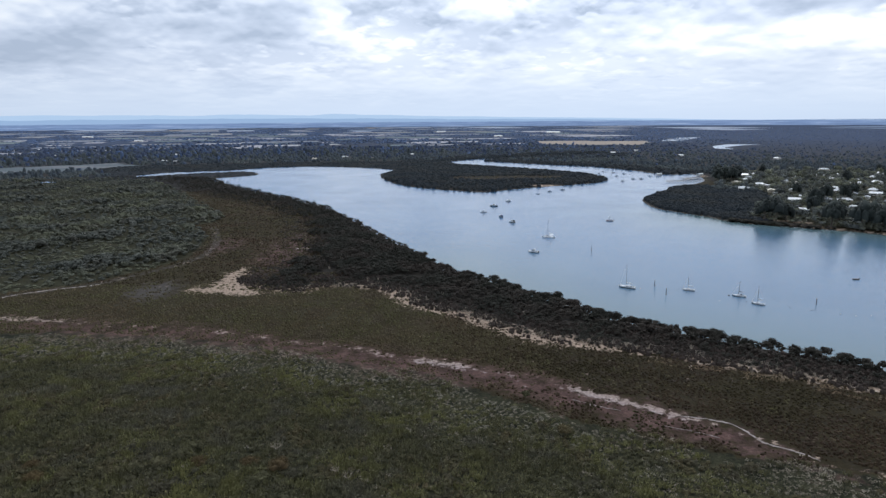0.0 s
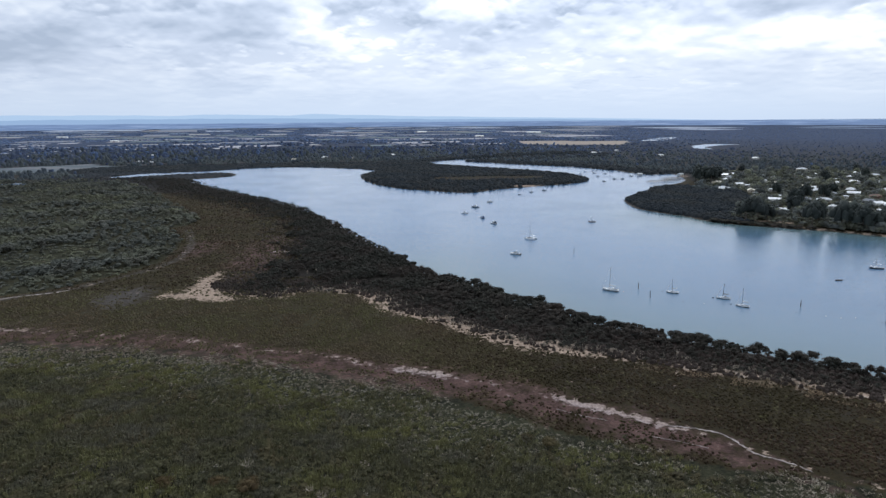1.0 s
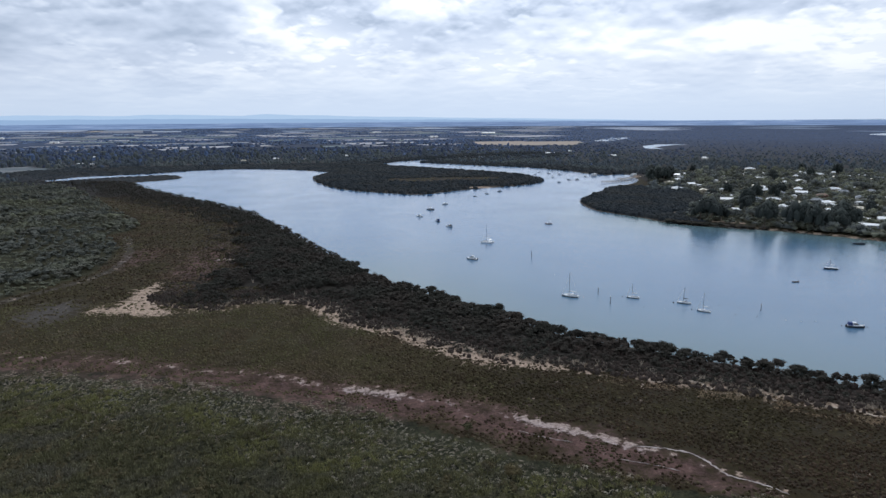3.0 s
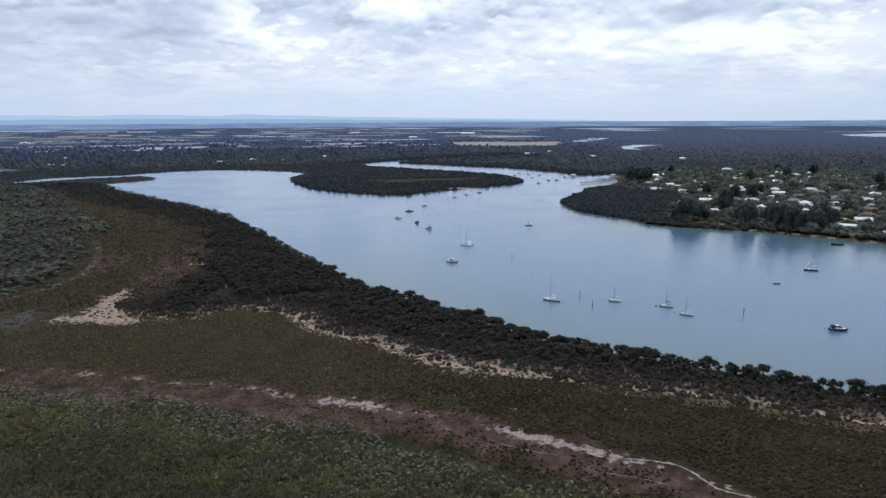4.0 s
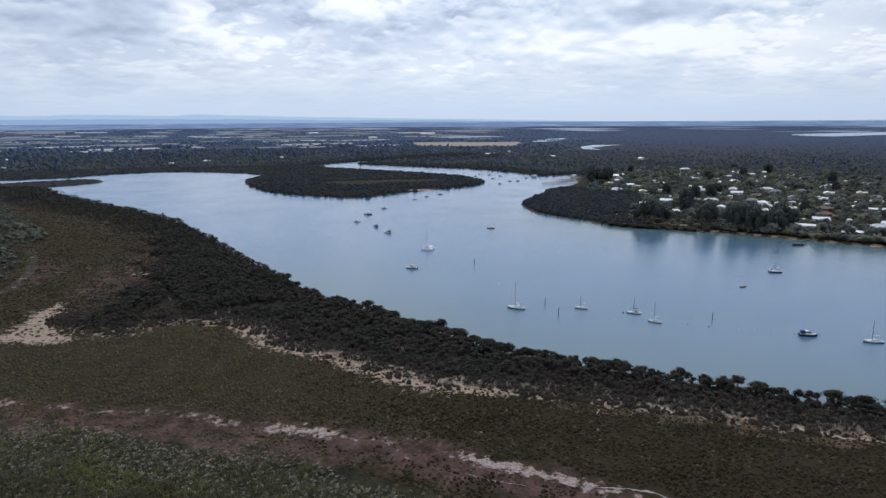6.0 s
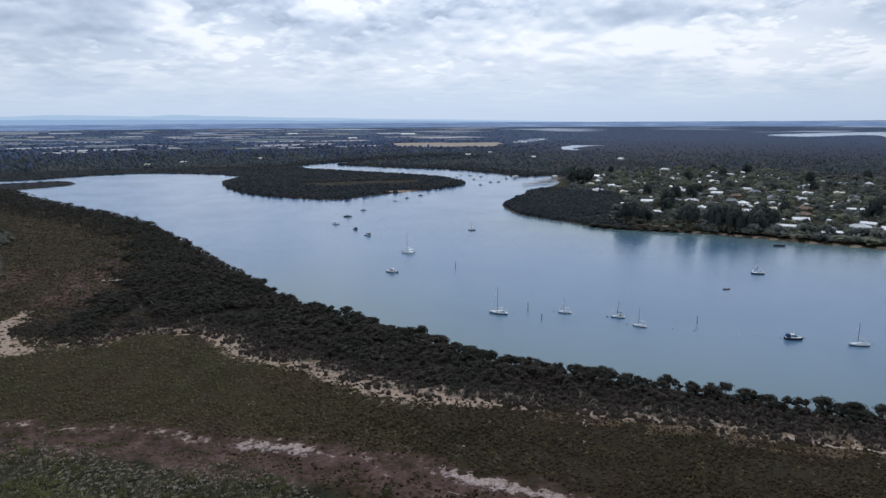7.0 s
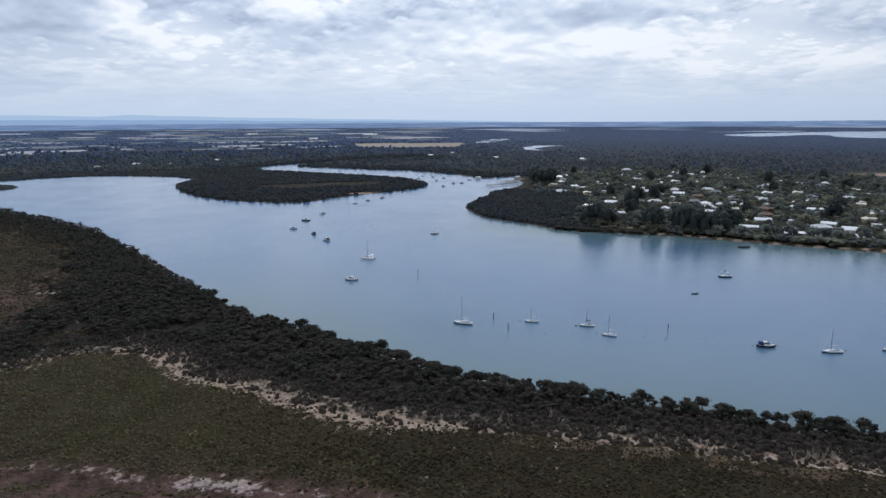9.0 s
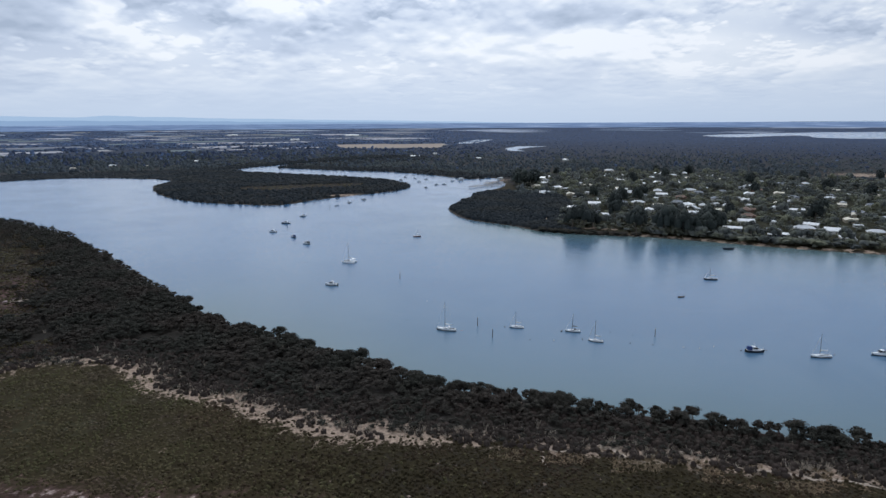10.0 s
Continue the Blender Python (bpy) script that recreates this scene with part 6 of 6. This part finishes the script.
def dinghy(length, label, mat):
    t = thing("dinghy", label, "dinghy", "small open boats")
    r = hull_rings(length, length * 0.38, length * 0.12, length * 0.04, 0.5, 0.9, 8)
    part("hull", hull_mesh(r), mat, t)
    part("floor", deck_mesh(r, length * 0.09), M_TIMBER, t)
    for k in (-0.25, 0.08):
        part("thwart", boxed(length * k - 0.14, length * k + 0.14, -length * 0.17, length * 0.17, length * 0.085, length * 0.085 + 0.04), M_TIMBER, t)
    part("outboard_motor", boxed(-length * 0.60, -length * 0.51, -0.15, 0.15, -0.3, length * 0.12 + 0.35, bevel=0.05), M_BLACK, t)
    return t


def float_at(t, x, y, heading, z=0.0):
    t.matrix_world = pose(x, y, z, 0, 0, heading)
    return t


float_at(yacht(7.6, 10.4, "white yacht, dark stripe and shade at the waterline, tall bare mast", dodger=True, cover=M_DECK), 96, 313.5, 146)
float_at(yacht(5.4, 5.8, "small white yacht with a short mast", cover=M_DECK), 124, 307, 150)
float_at(yacht(5.6, 6.4, "white yacht with a dark canvas hood over the cockpit", dodger=True, cover=M_BLACK, lean=0.5), 143, 295, 152)
float_at(yacht(5.4, 7.4, "white yacht with a dark band of hull stripe and shade, tall mast", lean=0.1), 145.3, 281.5, 138)
float_at(yacht(6.8, 7.4, "white yacht with a pale cabin and thin mast", cover=M_DECK), 211.5, 240.5, 160)
float_at(yacht(6.6, 4.6, "dark-hulled yacht with a low cabin", hull=M_DARKHULL), 254.5, 348, 158)
float_at(yacht(5.4, 5.0, "red-hulled yacht with a white cabin", hull=M_REDHULL, cover=M_DECK), 146, 527, 170)
float_at(catamaran(7.8, 10.6, "white sailing catamaran with a tall mast"), 83, 455, 148)
float_at(cruiser(6.0, "white cruiser with a dark blue canvas canopy", M_NAVY, M_DARKHULL), 193.5, 252.5, 335)
float_at(cruiser(5.8, "white motor cruiser with a navy canopy", M_NAVY), 233, 235, 155)
float_at(cruiser(6.3, "white cabin cruiser with tinted windows"), 64, 403.5, 150)
float_at(cruiser(5.4, "small white cabin cruiser on its mooring"), 48, 584, 150)
float_at(cruiser(6.6, "dark-hulled cruiser with a white cabin", None, M_DARKHULL), 61.5, 625.5, 165)
float_at(cruiser(5.4, "white half-cabin boat on its mooring"), 80, 662, 20)
float_at(cruiser(4.8, "dark-hulled runabout with a canvas canopy", M_NAVY, M_DARKHULL), 60.3, 555.5, 120)
float_at(cruiser(5.2, "white half-cabin boat with a dark canopy", M_BLACK), 66, 525.5, 140)
for bx, by, bl, bh in ((255, 984, 5.6, 150), (272, 1025, 5.2, 160), (281, 1002, 6.0, 140), (269, 942, 5.2, 155), (291, 980, 6.0, 170), (316, 938, 6.5, 120)):
    float_at(cruiser(0.85 * bl, "white half-cabin boat moored in the upper channel"), bx, by, bh)
for bx, by, bl, bh in ((137, 746, 5.0, 165), (156, 766, 6.0, 170), (255, 863, 5.4, 150), (279, 896, 5.6, 165), (290, 895, 6.0, 160)):
    float_at(cruiser(0.8 * bl, "dark-hulled half-cabin boat on its mooring", None, M_DARKHULL), bx, by, bh)
float_at(dinghy(3.2, "weathered open dinghy on a mooring", M_TIMBER), 217, 324, 175)
float_at(dinghy(3.8, "dark open dinghy near the point", M_DARKHULL), 120, 724, 165)
float_at(dinghy(7.0, "long dark flat-bottomed punt off the beach", M_DARKHULL), 322, 412, 168)

for px, py, ph in ((100.5, 404, 3.6), (110, 315, 3.4), (110, 299, 3.4), (170, 279, 3.2), (61, 606, 3.0), (112, 716, 3.2)):
    t = thing("mooring_pile", "dark timber mooring pile standing in the channel", "pile", "mooring piles", (px, py, 0))
    part("post", stem(RNG, (0, 0, -1.6), (0.05, 0.03, ph), 0.17, 0.13, 8), M_PILE, t)
    part("cap", stem(RNG, (0.05, 0.03, ph - 0.02), (0.05, 0.03, ph + 0.12), 0.19, 0.06, 8), M_BUOY, t)


BUOYS = [(119.8, 309.6, 0.35, 0), (101.7, 311.3, 0.3, 2), (138.9, 296.7, 0.6, 0), (141.8, 285.4, 0.4, 0), (122.5, 291.5, 0.35, 0), (130.7, 287.9, 0.3, 1), (189.7, 255.2, 0.35, 0), (198.4, 252.2, 0.35, 0), (217.7, 240.5, 0.35, 0), (229.4, 235.7, 0.35, 0), (177.2, 262.2, 0.3, 1), (156.3, 275.4, 0.35, 0), (163.2, 271.0, 0.35, 0), (172.5, 265.1, 0.35, 1), (183.4, 262.0, 0.35, 1), (156.8, 289.7, 0.3, 0), (163.2, 283.7, 0.3, 0), (101.3, 358.1, 0.3, 1), (84.5, 331.9, 0.35, 0), (68.8, 401.8, 0.3, 0)]


def buoy(x, y, r, mat, label):
    t = thing("mooring_buoy", label, "buoy", "mooring buoys", (x, y, 0))
    bm = bmesh.new()
    bmesh.ops.create_icosphere(bm, subdivisions=2, radius=r, matrix=Matrix.Translation((0, 0, r * 0.35)) @ Matrix.Diagonal((1, 1, 0.85, 1)))
    part("float", bm, mat, t)
    part("ring", stem(RNG, (0, 0, r * 1.1), (0, 0, r * 1.5), r * 0.18, r * 0.12, 6), M_PILE, t)


for x, y, r, c in BUOYS:
    buoy(x, y, 0.62 * r, (M_PILE, M_BUOY, M_ORANGE)[c], ("dark mooring buoy on the water", "grimy white mooring buoy", "faded orange mooring buoy")[c])


# ---- single plants of the heath ----
def dead_shrub(x, y, z, size, seed):
    rng = np.random.default_rng(seed)
    t = thing("dead_shrub", "bare bleached dead shrub standing out of the heath", "shrub", "dead shrubs in the heath", (x, y, z))
    part("stem", stem(rng, (0, 0, -0.3), (0.1, 0, size * 0.35), 0.09, 0.06, 6), M_TWIG, t)
    for k in range(9):
        a, up = k * 0.7 + rng.uniform(-0.2, 0.2), rng.uniform(0.6, 1.0)
        tip = (size * 0.55 * math.cos(a), size * 0.55 * math.sin(a), size * up)
        mid = (tip[0] * 0.5, tip[1] * 0.5, size * (0.25 + 0.4 * up))
        twigs = [stem(rng, (0.08, 0, size * 0.3), mid, 0.05, 0.035, 4), stem(rng, mid, tip, 0.035, 0.015, 4)]
        for _ in range(3):
            twigs.append(stem(rng, mid, tuple(np.array(tip) + rng.normal(0, size * 0.16, 3)), 0.025, 0.01, 3))
        part("branch", join(twigs), M_TWIG, t)


dead_shrub(-39.8, 151.5, 1.7, 2.8, 1)
dead_shrub(-20.8, 137.8, 1.8, 2.2, 2)
dead_shrub(-24.0, 141.0, 1.8, 1.8, 3)


def heath_bush(x, y, z, size, seed, mat, label):
    rng = np.random.default_rng(seed)
    t = thing("heath_bush", label, "bush", "large bushes in the heath", (x, y, z))
    part("stem", join([stem(rng, (0, 0, -0.3), (size * 0.2 * math.cos(a), size * 0.2 * math.sin(a), size * 0.5), 0.09, 0.05, 5) for a in (0.3, 2.4, 4.5)]), M_BARK, t)
    part("crown", crown(rng, 9, 1500, size * 1.6, 0.15, size, 0.10, 0.85), mat, t)


M_RUSTY = foliage("rusty_bush_leaves", (0.030, 0.022, 0.012), (0.13, 0.095, 0.050), (0.10, 0.075, 0.035), 0.1)
for k, (x, y, r) in enumerate(((-62.6, 149.6, 3.0), (-37.7, 143.5, 3.2), (-92.5, 140.4, 2.6), (-50.3, 136.5, 2.8), (-45, 146, 2.4), (-70, 143, 2.6), (-60.5, 153, 2.7), (-66.5, 145.5, 2.9),
                              (-33, 139.5, 2.8), (-96, 146, 2.3), (-86, 140.5, 2.6), (-51.5, 158, 2.2), (27.7, 161.5, 2.2), (33, 159.5, 2.4), (72, 138.5, 2.3), (-78.5, 142.5, 2.4), (-17, 133.5, 2.5),
                              (-30.5, 185.5, 1.8), (-27.5, 189.5, 1.9), (26.5, 183, 1.7), (-57, 146, 2.6), (-41, 137, 2.7))):
    rusty = k in (1, 2, 4, 9, 20)
    heath_bush(x, y, 1.6, r, 40 + k, M_RUSTY if rusty else M_HEATH, "large rusty-brown bush rising above the heath" if rusty else "large dark olive bush rising above the heath")
